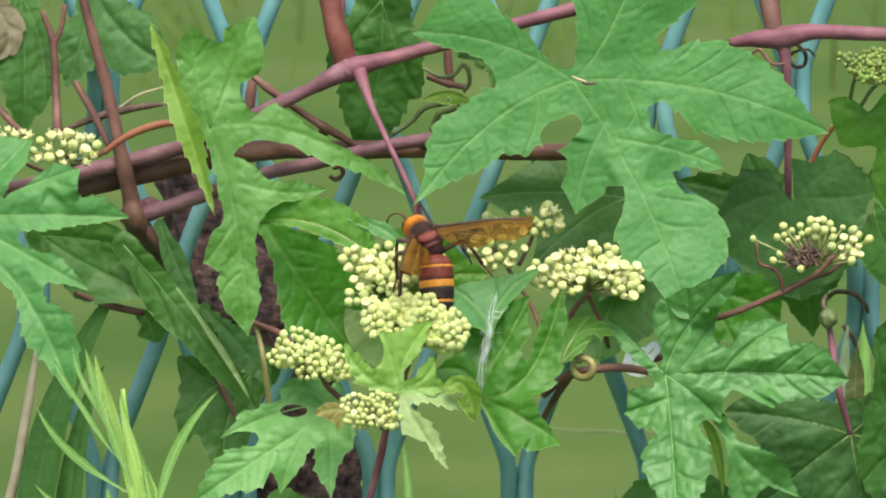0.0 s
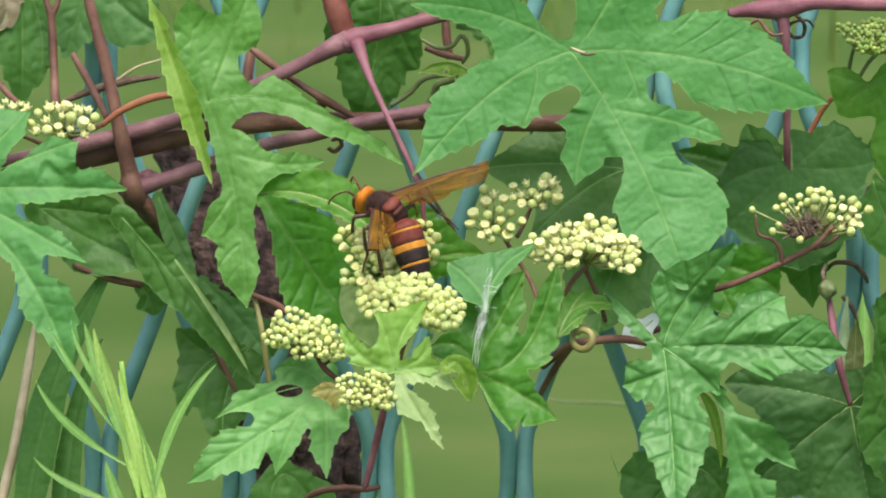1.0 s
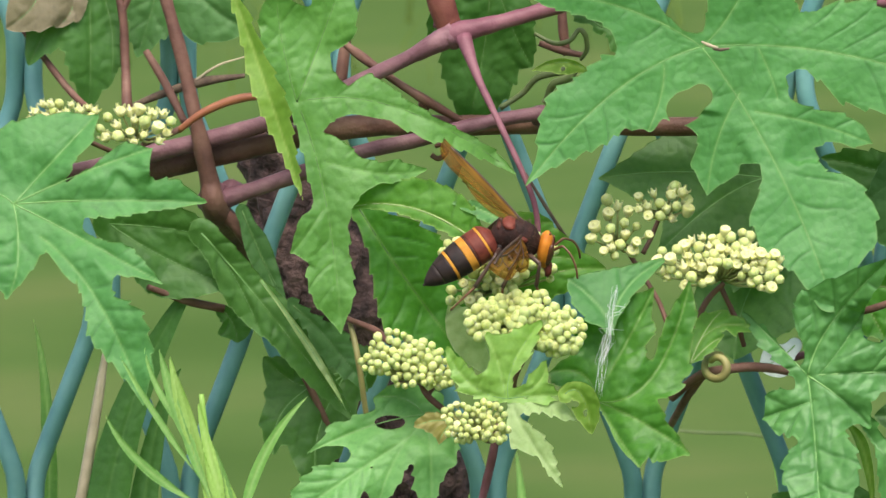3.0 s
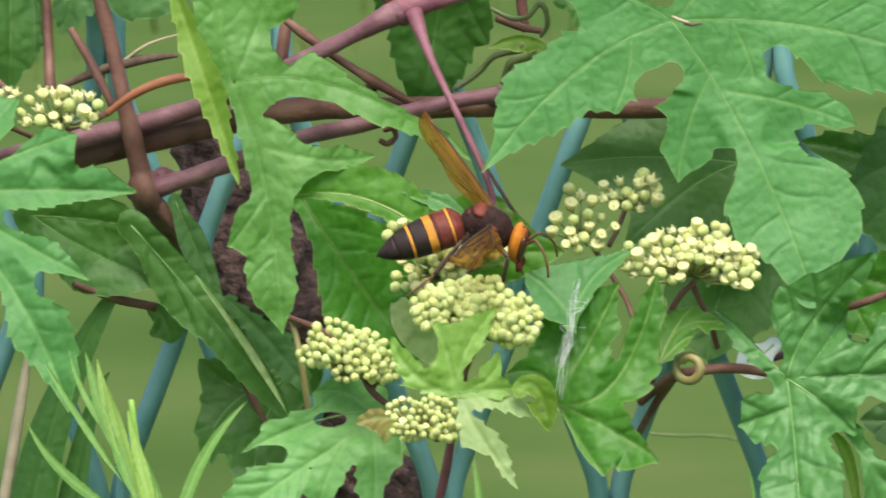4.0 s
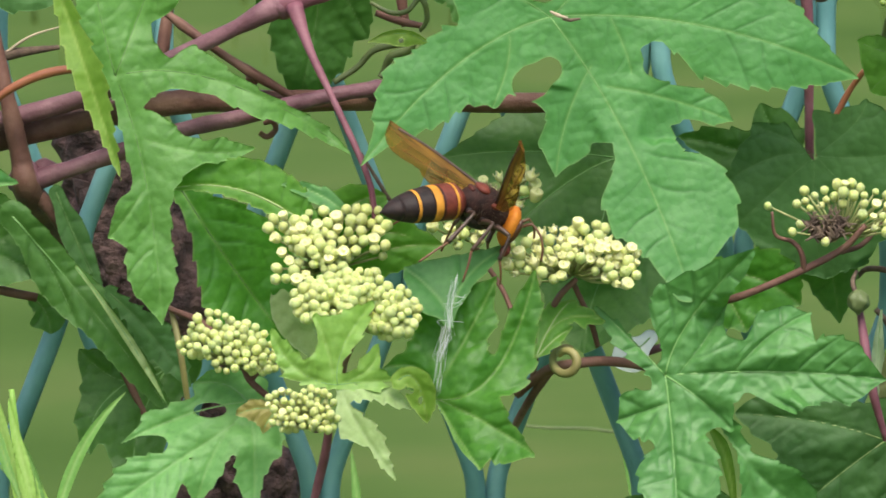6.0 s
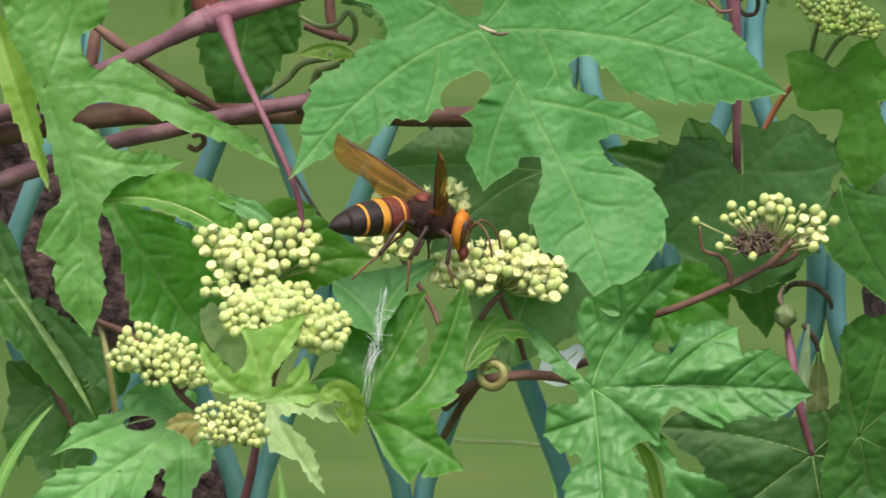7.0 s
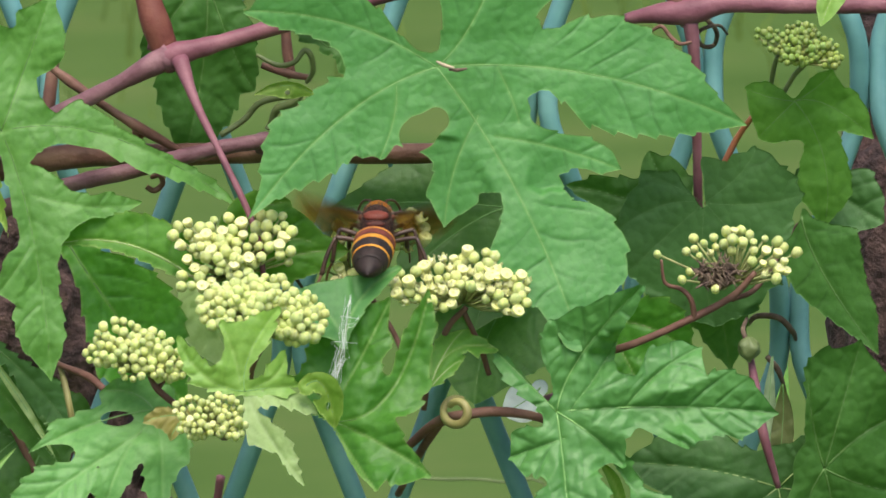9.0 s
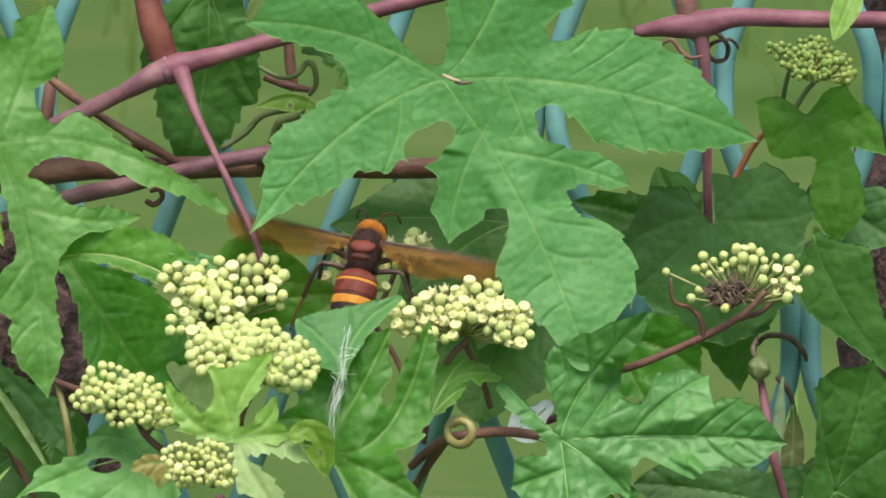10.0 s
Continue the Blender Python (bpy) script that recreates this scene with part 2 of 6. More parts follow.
def spline(points, steps=8):
    """A smooth line through points (tuples of any length)."""
    p = np.array(points, float)
    p = np.vstack([2 * p[0] - p[1], p, 2 * p[-1] - p[-2]])
    out = []
    for i in range(1, len(p) - 2):
        for t in np.linspace(0, 1, steps, endpoint=False):
            a, b, c, e = p[i - 1:i + 3]
            out.append(0.5 * (2 * b + (c - a) * t + (2 * a - 5 * b + 4 * c - e) * t * t + (3 * b - a - 3 * c + e) * t ** 3))
    return np.array(out + [p[-2]])


def tube_data(line, radii, sides=8, flat=1.0, knobs=0.0):
    """Verts and faces of a tube round a line of world places."""
    line = [Vector(p) for p in line]
    verts, faces, n = [], [], len(line)
    side = None
    for i, p in enumerate(line):
        way = (line[min(i + 1, n - 1)] - line[max(i - 1, 0)]).normalized()
        side = (side or way.orthogonal())
        side = (side - way * side.dot(way)).normalized()
        other = way.cross(side)
        r = radii[i] if hasattr(radii, "__len__") else radii
        if knobs:
            r = r * (1 + knobs * noise.noise(p * 180))
        for k in range(sides):
            a = 2 * math.pi * k / sides
            verts.append(p + side * (math.cos(a) * r) + other * (math.sin(a) * r * flat))
    for i in range(n - 1):
        for k in range(sides):
            a, b = i * sides + k, i * sides + (k + 1) % sides
            faces.append((a, b, b + sides, a + sides))
    faces.append(tuple(range(sides))[::-1])
    faces.append(tuple(range((n - 1) * sides, n * sides)))
    return verts, faces


def joined(pieces):
    verts, faces = [], []
    for v, f in pieces:
        k = len(verts)
        verts += list(v)
        faces += [tuple(i + k for i in face) for face in f]
    return verts, faces


def stalk(points, widths, base=None, sides=9, knobs=0.12, steps=7):
    """A stem through plan places (x, y, d), as wide as widths (units) from end to end, relative to base."""
    line = [at(*p) for p in spline(points, steps)]
    w = np.interp(np.linspace(0, 1, len(line)), np.linspace(0, 1, len(widths)), widths) * UNIT / 2
    v, f = tube_data(line, w, sides, 1.0, knobs)
    return [p - base for p in v] if base is not None else v, f


# ---- leaves ----
def along(p, a, b, c):
    """For plan points p: how far along the midrib a-b-c (0 to 1), signed distance from it, its length."""
    t = np.linspace(0, 1, 33)[:, None]
    line = (1 - t) ** 2 * a + 2 * t * (1 - t) * b + t * t * c
    seg = line[1:] - line[:-1]
    size = np.hypot(*seg.T)
    cum = np.concatenate([[0], np.cumsum(size)])
    best, s, side = np.full(len(p), 1e9), np.zeros(len(p)), np.zeros(len(p))
    for i in range(len(seg)):
        r = p - line[i]
        k = np.clip((r @ seg[i]) / (size[i] ** 2), 0, 1)
        off = r - k[:, None] * seg[i]
        dist = np.hypot(*off.T)
        near = dist < best
        best[near], s[near] = dist[near], (cum[i] + k[near] * size[i]) / cum[-1]
        side[near] = np.sign(seg[i][0] * off[near, 1] - seg[i][1] * off[near, 0])
    return s, best * side, cum[-1]


def leaf_fields(p, base, lobes, teeth, tooth, puff, cup, spacing, seed, fold, blunt, crease):
    """Outline (positive inside), relief in mm towards the viewer, and veins, at plan points p."""
    outs, reliefs, veins, nets, nearness = [], [], [], [], []
    for j, (start, mid, tip, width, peak, droop, neck) in enumerate(lobes):
        a, c = np.array(start, float), np.array(tip, float)
        b = np.array(mid, float) * 2 - (a + c) / 2
        s, off, length = along(p, a, b, c)
        if isinstance(peak, tuple):
            prof = np.where(off > 0, eased_width(s, peak[1]), eased_width(s, peak[0])) / width
        else:
            rise = np.sin(np.clip(s / peak, 0, 1) * math.pi / 2) ** 3.2
            fall = np.cos(np.clip((s - peak) / (1 - peak), 0, 1) * math.pi / 2) ** blunt
            prof = np.where(s < peak, neck + (1 - neck) * rise, fall)
        rib = s * length
        phase = rib / tooth + np.where(off > 0, 0.37, 0) + 0.8 * np.sin(rib / (2.3 * tooth) + seed + j)
        saw = np.mod(phase, 1.0)
        w = width * prof + teeth * (saw ** 1.5 - 0.45) * np.clip(prof * 3, 0, 1) * np.clip((1 - s) * 8, 0, 1)
        w = w if isinstance(peak, tuple) else w * (1 + 0.07 * np.sin(rib / (1.7 * tooth) + 2 * seed + 3 * j + np.where(off > 0, 2.0, 0)))
        outs.append(w - np.abs(off))
        nearness.append(np.abs(off))
        wander = 9 * np.sin(off / 23 + seed + j) + 9 * np.sin(rib / 37 + off / 31 + 2 * seed + np.where(off > 0, 1.3, 0))
        turn = (rib - 0.85 * np.abs(off) + wander) / spacing + np.where(off > 0, 0.5, 0.1)
        vein_off = np.abs(np.mod(turn, 1) - 0.5) * spacing * 0.76
        fade = np.clip(0.62 + 0.5 * np.sin(rib / 43 - off / 37 + 1.7 * seed + 2.3 * j), 0.15, 1)
        groove = np.exp(-(off / 4) ** 2) + 0.75 * fade * np.exp(-(vein_off / 3.2) ** 2) * np.clip(np.abs(off) / 12, 0, 1)
        cross = np.mod((np.abs(off) * 1.15 + 0.35 * rib + 5 * np.sin(rib / 13 + seed) + 4 * np.sin(off / 9 + j)) / 21, 1)
        broken = 0.5 + 0.5 * np.sin(rib / 15 + off / 9 + seed + 2 * j)
        groove = groove + 0.3 * broken * np.exp(-((np.abs(cross - 0.5) * 21) / 2.6) ** 2) * np.clip(vein_off / 6, 0, 1)
        seam = np.minimum(np.minimum(np.abs(off), vein_off + 40 * (np.abs(off) < 3) + 5 * (1 - fade)), np.abs(cross - 0.5) * 21 + 2.5 + 6 * (1 - broken))
        groove = 0.3 * groove + 1.0 * np.exp(-seam / crease)
        mm = UNIT * 1000
        lean = (0.13 if isinstance(peak, tuple) else 0.22) * math.sin(seed * 3.1 + j * 2.4)
        reliefs.append(-puff * groove - cup * (0.3 if isinstance(peak, tuple) else 1.0) * (off / max(width, 1)) ** 2 * width * mm - droop * s ** 2 + (fold * np.abs(off) + lean * off) * mm * np.clip(s * 4, 0, 1))
        veins.append(0.55 * np.exp(-(off / (2.6 - 1.2 * s)) ** 2))
        nets.append(np.maximum(fade * np.exp(-(vein_off / 1.6) ** 2), 0.5 * broken * np.exp(-((np.abs(cross - 0.5) * 21) / 1.5) ** 2)) * np.clip(np.abs(off) / 8, 0, 1))
    px, py = p[:, 0] + 7 * np.sin(p[:, 1] / 19 + seed), p[:, 1] + 7 * np.sin(p[:, 0] / 23 + 2 * seed)
    blister = np.sin(px / 3.6 + py / 7.1) * np.sin(py / 3.9 - px / 8.3) + 0.6 * np.sin(px / 6.3 - py / 5.2 + seed) * np.sin(px / 9.1 + py / 6.7)
    outs = np.array(outs)
    h, inset = (2.0, 0.5) if isinstance(lobes[0][4], tuple) else (8.0, 2.0)
    top = outs.max(0)
    total = top + h * np.log(np.exp((outs - top) / h).sum(0)) - inset
    pick = np.exp((outs - top) / 9.0) if inset == 2.0 else np.exp(-np.array(nearness) / 15.0 + 1e-6) / (1 + np.exp(-(outs + 4) / 5))
    pick /= pick.sum(0) + 1e-12
    vein = (np.array(veins) * pick).sum(0)
    return total, (np.array(reliefs) * pick).sum(0) + 0.14 * min(puff, 0.3) * blister, np.clip(vein, 0, 1), (np.array(nets) * pick).sum(0)


LEAVES = {}
LOBES = {}


def lobe(key, start, mid, tip, droop, left, right):
    """One more lobe of a leaf: its midrib, how far its tip droops (mm), and its half widths on either side from start to tip."""
    LOBES.setdefault(key, []).append((start, mid, tip, max(left + right), (left, right), droop, 0.0))


def eased_width(s, widths):
    """The half width at s (0 to 1), on a smooth line through evenly spaced widths."""
    w = np.array([widths[0], *widths, widths[-1]], float)
    u = np.clip(s, 0, 1) * (len(widths) - 1)
    i = np.clip(u.astype(int), 0, len(widths) - 2)
    t = u - i
    a, b, c, e = w[i], w[i + 1], w[i + 2], w[i + 3]
    line = b + (c - b) * t
    curve = 0.5 * (2 * b + (c - a) * t + (2 * a - 5 * b + 4 * c - e) * t * t + (3 * b - a - 3 * c + e) * t ** 3)
    return np.clip(0.4 * line + 0.6 * curve, 0, None)


def leaf(key, label, base, lobes, mat, tilt=(0, 0), teeth=7, tooth=30, puff=0.42, cup=0.25, spacing=34, step=3.2, waves=2.6, petiole=None, ribs=0.62, rib_mat=None, fold=0.3, blunt=0.8, crease=3.0, pucker=0.12, under=None, part_name='blade', name="vine_leaf",
         category="leaf", group="leaves of the vine", holes=(), notches=(), petiole_mat=None):
    """A lobed leaf whose ribs start at base (x, y, d). lobes: (middle, tip, half width, peak, droop) or with a start of its own in front."""
    bx, by, bd = base
    seed = (bx * 0.37 + by * 0.11) % 6.28
    full = [l if isinstance(l[2], tuple) else ((bx, by), *l) for l in lobes]
    full = [l if len(l) == 7 else (*l, 0.45) for l in full]
    ends = np.array([q for l in full for q in l[:3]])
    reach = max(l[3] for l in full) + 12
    (x0, y0), (x1, y1) = ends.min(0) - reach, ends.max(0) + reach
    gx, gy = np.arange(x0, x1, step), np.arange(y0, y1, step)
    nx, ny = len(gx), len(gy)
    p = np.stack(np.meshgrid(gx, gy), -1).reshape(-1, 2)
    args = (base, full, teeth, tooth, puff, cup, spacing, seed, fold, blunt, crease)

    def outline(q):
        f = leaf_fields(q, *args)[0]
        for hx, hy, hr, hw in holes:
            f = np.minimum(f, np.hypot((q[:, 0] - hx) / hw, q[:, 1] - hy) - hr)
        for cx, cy, cr, ex, ey, er in notches:
            way = np.array([ex - cx, ey - cy], float)
            s = np.clip(((q - (cx, cy)) @ way) / (way @ way), 0, 1)
            ragged = 2.5 * np.sin(s * np.hypot(*way) / 6 + seed)
            f = np.minimum(f, np.hypot(q[:, 0] - cx - s * way[0], q[:, 1] - cy - s * way[1]) - cr - (er - cr) * s + ragged * s)
        return f

    f = outline(p)
    i = (np.arange(ny - 1)[:, None] * nx + np.arange(nx - 1)).ravel()
    tris = np.concatenate([np.stack([i, i + nx, i + 1], 1), np.stack([i + 1, i + nx, i + nx + 1], 1)])
    inside = f > 0
    count = inside[tris].sum(1)
    n = len(p)

    def led(t, want):
        k = (inside[t] == want).argmax(1)
        return np.stack([t[np.arange(len(t)), (k + q) % 3] for q in range(3)], 1)

    one, two = led(tris[count == 1], True), led(tris[count == 2], False)
    keys = np.concatenate([one[:, 0] * n + one[:, 1], one[:, 0] * n + one[:, 2], two[:, 1] * n + two[:, 0], two[:, 2] * n + two[:, 0]])
    unique, back = np.unique(keys, return_inverse=True)
    ia, ib = unique // n, unique % n
    k = (f[ia] / (f[ia] - f[ib]))[:, None]
    cut = p[ia] + (p[ib] - p[ia]) * k
    e = n + back
    m1, m2 = len(one), len(two)
    e1, e2, e3, e4 = e[:m1], e[m1:2 * m1], e[2 * m1:2 * m1 + m2], e[2 * m1 + m2:]
    faces = np.concatenate([tris[count == 3], np.stack([one[:, 0], e1, e2], 1), np.stack([e3, two[:, 1], two[:, 2]], 1), np.stack([e3, two[:, 2], e4], 1)])
    allp = np.vstack([p, cut])
    used, renum = np.unique(faces, return_inverse=True)
    faces = renum.reshape(-1, 3)
    q = allp[used]
    vein, net = leaf_fields(q, *args)[2:]
    if mat.name != 'leaf_crinkled_green' and teeth:
        vein = np.maximum(vein, 0.6 * np.exp(-np.clip(outline(q), 0, None) / 1.6))
    mm = UNIT * 1000

    def depth_at(r):
        wave = np.array([noise.noise(Vector((a * 0.011 + seed, b * 0.011, seed))) + 0.22 * noise.noise(Vector((a * 0.028, b * 0.028 + seed, 1)))
                         + pucker * noise.noise(Vector((a * 0.06, b * 0.06 + seed, 3))) for a, b in r])
        return bd - leaf_fields(r, *args)[1] - waves * wave + (tilt[0] * (r[:, 0] - bx) + tilt[1] * (r[:, 1] - by)) * mm

    depth = depth_at(q)
    where = at_all(q, depth)
    root = at(bx, by, bd)
    # a thin margin, bent back, gives the blade its thickness
    final = {int(o): j for j, o in enumerate(used)}
    rim = [(final[int(a)], final[int(b)]) for a, b in list(zip(e1, e2)) + list(zip(e4, e3))]
    edge = sorted({v for pair in rim for v in pair})
    low = {v: len(where) + j for j, v in enumerate(edge)}
    verts = np.vstack([where, where[edge] + np.array(AHEAD) * 0.0004]) - np.array(root)
    quads = [(a, b, low[b], low[a]) for a, b in rim]
    me = bpy.data.meshes.new("blade")
    me.from_pydata(verts.tolist(), [], faces[:, ::1].tolist() + quads)
    me.materials.append(mat)
    me.shade_smooth()
    attr = me.attributes.new("vein", "FLOAT", "POINT")
    attr.data.foreach_set("value", np.concatenate([vein, np.zeros(len(edge))]).astype(np.float32))
    attr = me.attributes.new("net", "FLOAT", "POINT")
    attr.data.foreach_set("value", np.concatenate([net, np.zeros(len(edge))]).astype(np.float32))
    if under:
        ob = LEAVES[under]
        return tagged(part(part_name, me, ob, place=Matrix.Translation(root - ob.location)), label)
    ob = thing(name, root, label, category, group)
    part("blade", me, ob)
    if ribs:
        for a, m, c, width, *_ in full:
            slim = ribs if math.hypot(a[0] - bx, a[1] - by) < 4 else ribs * 0.28
            t = np.linspace(0.0, 0.93, 15)[:, None]
            a, c = np.array(a, float), np.array(c, float)
            line = (1 - t) ** 2 * a + 2 * t * (1 - t) * (2 * np.array(m, float) - (a + c) / 2) + t * t * c
            line_d = depth_at(line) - 0.1
            v, f = tube_data([Vector(p) for p in at_all(line, line_d) - np.array(root)], np.linspace(2.1, 0.7, 15) * slim * UNIT, 6)
            part("midrib", mesh_of("midrib", v, f, rib_mat or RIBS.get(mat.name, RIB)), ob)
    if petiole:
        part("petiole", mesh_of("petiole", *stalk(petiole[0], petiole[1], root), petiole_mat or STEM_PINK), ob)
    LEAVES[key] = ob
    return ob


# ---- ground, fence and trunks ----
def ground_sheet():
    n, size = 60, 400.0
    t = np.sign(np.linspace(-1, 1, n)) * np.abs(np.linspace(-1, 1, n)) ** 4 * size
    verts = [(x, y + 6, 0.03 * noise.noise(Vector((x, y, 0)) * 0.6)) for y in t for x in t]
    faces = [(j * n + i, j * n + i + 1, (j + 1) * n + i + 1, (j + 1) * n + i) for j in range(n - 1) for i in range(n - 1)]
    ob = new("ground", mesh_of("ground", verts, faces, GRASS))
    tagged(ob, "green and straw meadow grass, out of focus behind the fence", "ground", kind="structure")


ground_sheet()


def meadow():
    """Grass blades and straws standing on the ground behind the fence."""
    rng = random.Random(21)
    for name, label, count, mats, tall in (("meadow_grass", "green meadow grass growing behind the fence", 2600, BLADE_FAR, 0.2), ("meadow_straw", "dry straw-coloured stems among the meadow grass", 30, STEM_DRY, 0.14)):
        verts, faces = [], []
        for _ in range(count):
            y = rng.uniform(7.5, 19.0)
            x = rng.uniform(-1, 1) * (0.35 + 0.07 * y)
            foot = Vector((x, y, -0.02))
            h, w = tall * rng.uniform(0.3, 1.0), rng.uniform(0.0015, 0.0035)
            lean = Vector((rng.uniform(-0.5, 0.5), rng.uniform(-0.4, 0.4), 0)) * h
            side = Vector((rng.uniform(-1, 1), rng.uniform(-0.4, 0.4), 0)).normalized() * w
            i = len(verts)
            for t in (0, 0.4, 0.75, 1.0):
                p = foot + Vector((0, 0, h * t * (1 - 0.25 * t))) + lean * t * t
                verts += [p - side * (1 - t * 0.9), p + side * (1 - t * 0.9)]
            faces += [(i + k, i + k + 1, i + k + 3, i + k + 2) for k in (0, 2, 4)]
        tagged(new(name, mesh_of(name, verts, faces, mats)), label, "grass", kind="stuff")


meadow()


def wire_fence():
    """Long diamonds of plastic-coated wire: each wire zigzags and hooks round its neighbours."""
    pitch, half, r = 245, 355, 15.2
    ob = thing("wire_fence", at(784, 441, 60), "teal plastic-coated diamond wire fence behind the vine", "fence", kind="structure")
    base = ob.location.copy()
    for c in range(-26, 40):
        line = []
        for k in range(-4, 15):
            y = 826 + (k - 2) * half
            side = 1 if ((k + c) % 2 == 0) else -1
            x0 = 914 - pitch / 4 + c * pitch / 2
            for u in (-0.5, -0.35, -0.24, -0.18, -0.12, -0.06, 0, 0.06, 0.12, 0.18, 0.24, 0.35):
                reach = (1.03 - math.sqrt(4 * u * u * 1.06 + 0.004)) * (pitch / 4 + 6)
                swing = side * (reach - 4 * math.log(1 + math.exp((reach - pitch / 4 + 14) / 4)))
                hook = 13 * math.sin(math.pi * u * 2) * side
                line.append((x0 + swing, y + u * half, 60 + (y + u * half - 441) * UNIT * 140 + hook * 0.17))
        v, f = tube_data([at(*p) for p in line], r * UNIT, 10)
        part("wire", mesh_of("wire", [p - base for p in v], f, FENCE), ob)


wire_fence()


def trunk(label, points, widths):
    base = at(*points[-1])
    ob = thing("tree_trunk", base, label, "tree trunk")
    line = [at(*p) for p in spline(points, 16)]
    w = np.interp(np.linspace(0, 1, len(line)), np.linspace(0, 1, len(widths)), widths) * UNIT / 2
    v, f = tube_data(line, w, 36)
    v = [p + (p - line[min(i // 36, len(line) - 1)]).normalized() * (0.004 * noise.fractal(p * 120, 0.8, 2.0, 5)) - base for i, p in enumerate(v)]
    part("bark", mesh_of("bark", v, f, BARK), ob)
    rng = random.Random(len(label))
    for _ in range(46):
        # ridges of bark along the part that the vine leaves open
        i = rng.randrange(2, min(len(line) - 12, 46))
        a = rng.uniform(0, 2 * math.pi)
        way = (line[i + 1] - line[i]).normalized()
        out = (way.orthogonal() * math.cos(a) + way.cross(way.orthogonal()) * math.sin(a)).normalized()
        ridge = [line[k] + (out + way.cross(out) * rng.uniform(-0.12, 0.12)).normalized() * w[k] * 0.97 - base for k in range(i, i + rng.randrange(3, 9))]
        part("bark_ridge", mesh_of("bark_ridge", *tube_data(ridge, [rng.uniform(0.0012, 0.0034) for _ in ridge], 6, 1.0, 0.5), BARK), ob)


trunk("dark rough reddish-brown dead stump behind the wire fence", [(330, 215, 125), (400, 430, 125), (492, 700, 130), (550, 1000, 140), (620, 2400, 170), (640, 5400, 820)], [120, 220, 200, 220, 300, 360])
trunk("dark rough brown tree trunk behind the wire fence", [(1745, -2500, 60), (1735, -300, 110), (1725, 150, 125), (1700, 600, 130), (1690, 2400, 200), (1690, 5400, 820)], [160, 200, 210, 220, 260, 330])

# ---- stems of the vine ----
VINE = thing("vine", at(235, 330, 20), "woody purple-brown vine with knotted joints climbing the fence", "vine")


def stem(points, widths, mat=STEM, name="stem", label="", knobs=0.12):
    return part(name, mesh_of(name, *stalk(points, widths, VINE.location, 12, knobs), mat), VINE, label)


def knot(x, y, d, size, mat=STEM):
    """A swollen joint."""
    bm = bmesh.new()
    bmesh.ops.create_icosphere(bm, subdivisions=3, radius=1)
    c = at(x, y, d) - VINE.location
    for v in bm.verts:
        q = v.co.normalized() * (size * UNIT / 2) * (1 + 0.22 * noise.noise(v.co * 1.7 + Vector((x, y, 0))))
        v.co = q + c
    me = bpy.data.meshes.new("joint")
    bm.to_mesh(me)
    bm.free()
    me.materials.append(mat)
    me.shade_smooth()
    part("joint", me, VINE)


stem([(-160, 320, 20), (0, 290, 20), (150, 255, 20), (330, 207, 20), (460, 148, 18), (550, 105, 15), (585, 86, 13), (618, 70, 13)], [24, 26, 30, 29, 24, 24, 33, 44])
stem([(608, 76, 13), (634, 66, 12), (690, 52, 12), (770, 30, 14), (900, -6, 18), (1050, -45, 20)], [40, 36, 25, 24, 24, 24], STEM_PINK)
stem([(-160, 352, 30), (0, 316, 28), (140, 284, 26), (330, 240, 26), (470, 216, 26), (600, 216, 30), (760, 214, 30), (1005, 218, 32), (1110, 200, 34)], [20, 26, 36, 38, 36, 34, 32, 30, 28], STEM_BROWN)
stem([(238, 335, 22), (300, 315, 20), (360, 295, 20), (470, 257, 18), (560, 238, 18), (680, 208, 20), (790, 192, 22)], [34, 26, 26, 24, 24, 24, 22])
stem([(140, -60, 16), (162, 20, 16), (186, 110, 16), (208, 210, 16), (228, 300, 18), (240, 350, 22), (300, 430, 60)], [16, 20, 22, 24, 34, 44, 36], STEM_BROWN)
stem([(238, 340, 22), (290, 400, 24), (335, 520, 30), (420, 700, 32)], [30, 22, 14, 10], STEM_BROWN)
stem([(70, -30, 25), (90, 30, 25), (95, 110, 25), (98, 190, 20)], [10, 14, 15, 17], STEM_BROWN)
stem([(110, -40, 26), (104, 0, 25), (90, 35, 25)], [9, 10, 11], STEM_BROWN)
stem([(128, 95, 28), (160, 150, 26), (192, 215, 22)], [12, 14, 12], STEM_BROWN)
stem([(180, 222, 8), (215, 196, 6), (260, 176, 4), (305, 168, 2), (345, 172, 0)], [10, 13, 14, 13, 11], STEM_ORANGE)
stem([(618, 82, 16), (600, 30, 15), (588, -10, 16), (575, -80, 20)], [44, 42, 38, 34], STEM_RED)
stem([(590, 60, 18), (596, 20, 20), (602, -60, 22)], [14, 14, 14], STEM_PINK)
stem([(632, 75, 10), (655, 140, 4), (690, 215, -2), (725, 290, -6), (745, 345, -6), (752, 410, -4)], [26, 13, 10, 10, 10, 8], STEM_PINK)
stem([(430, 74, 26), (460, 98, 24), (520, 142, 22), (560, 168, 22), (590, 186, 24), (640, 215, 28)], [12, 14, 13, 16, 14, 10], STEM_BROWN, knobs=0.35)
stem([(430, 200, 34), (440, 120, 36), (448, 60, 36)], [20, 20, 18], STEM_BROWN)
stem([(752, 85, 28), (790, 98, 28), (825, 105, 26)], [10, 12, 9], STEM_BROWN)
stem([(788, 30, 32), (791, 70, 32), (797, 105, 32)], [16, 16, 14], STEM_BROWN)
stem([(690, 188, 30), (725, 165, 30), (750, 140, 28), (790, 130, 26), (815, 120, 26)], [9, 10, 10, 12, 8], STEM_GREEN)
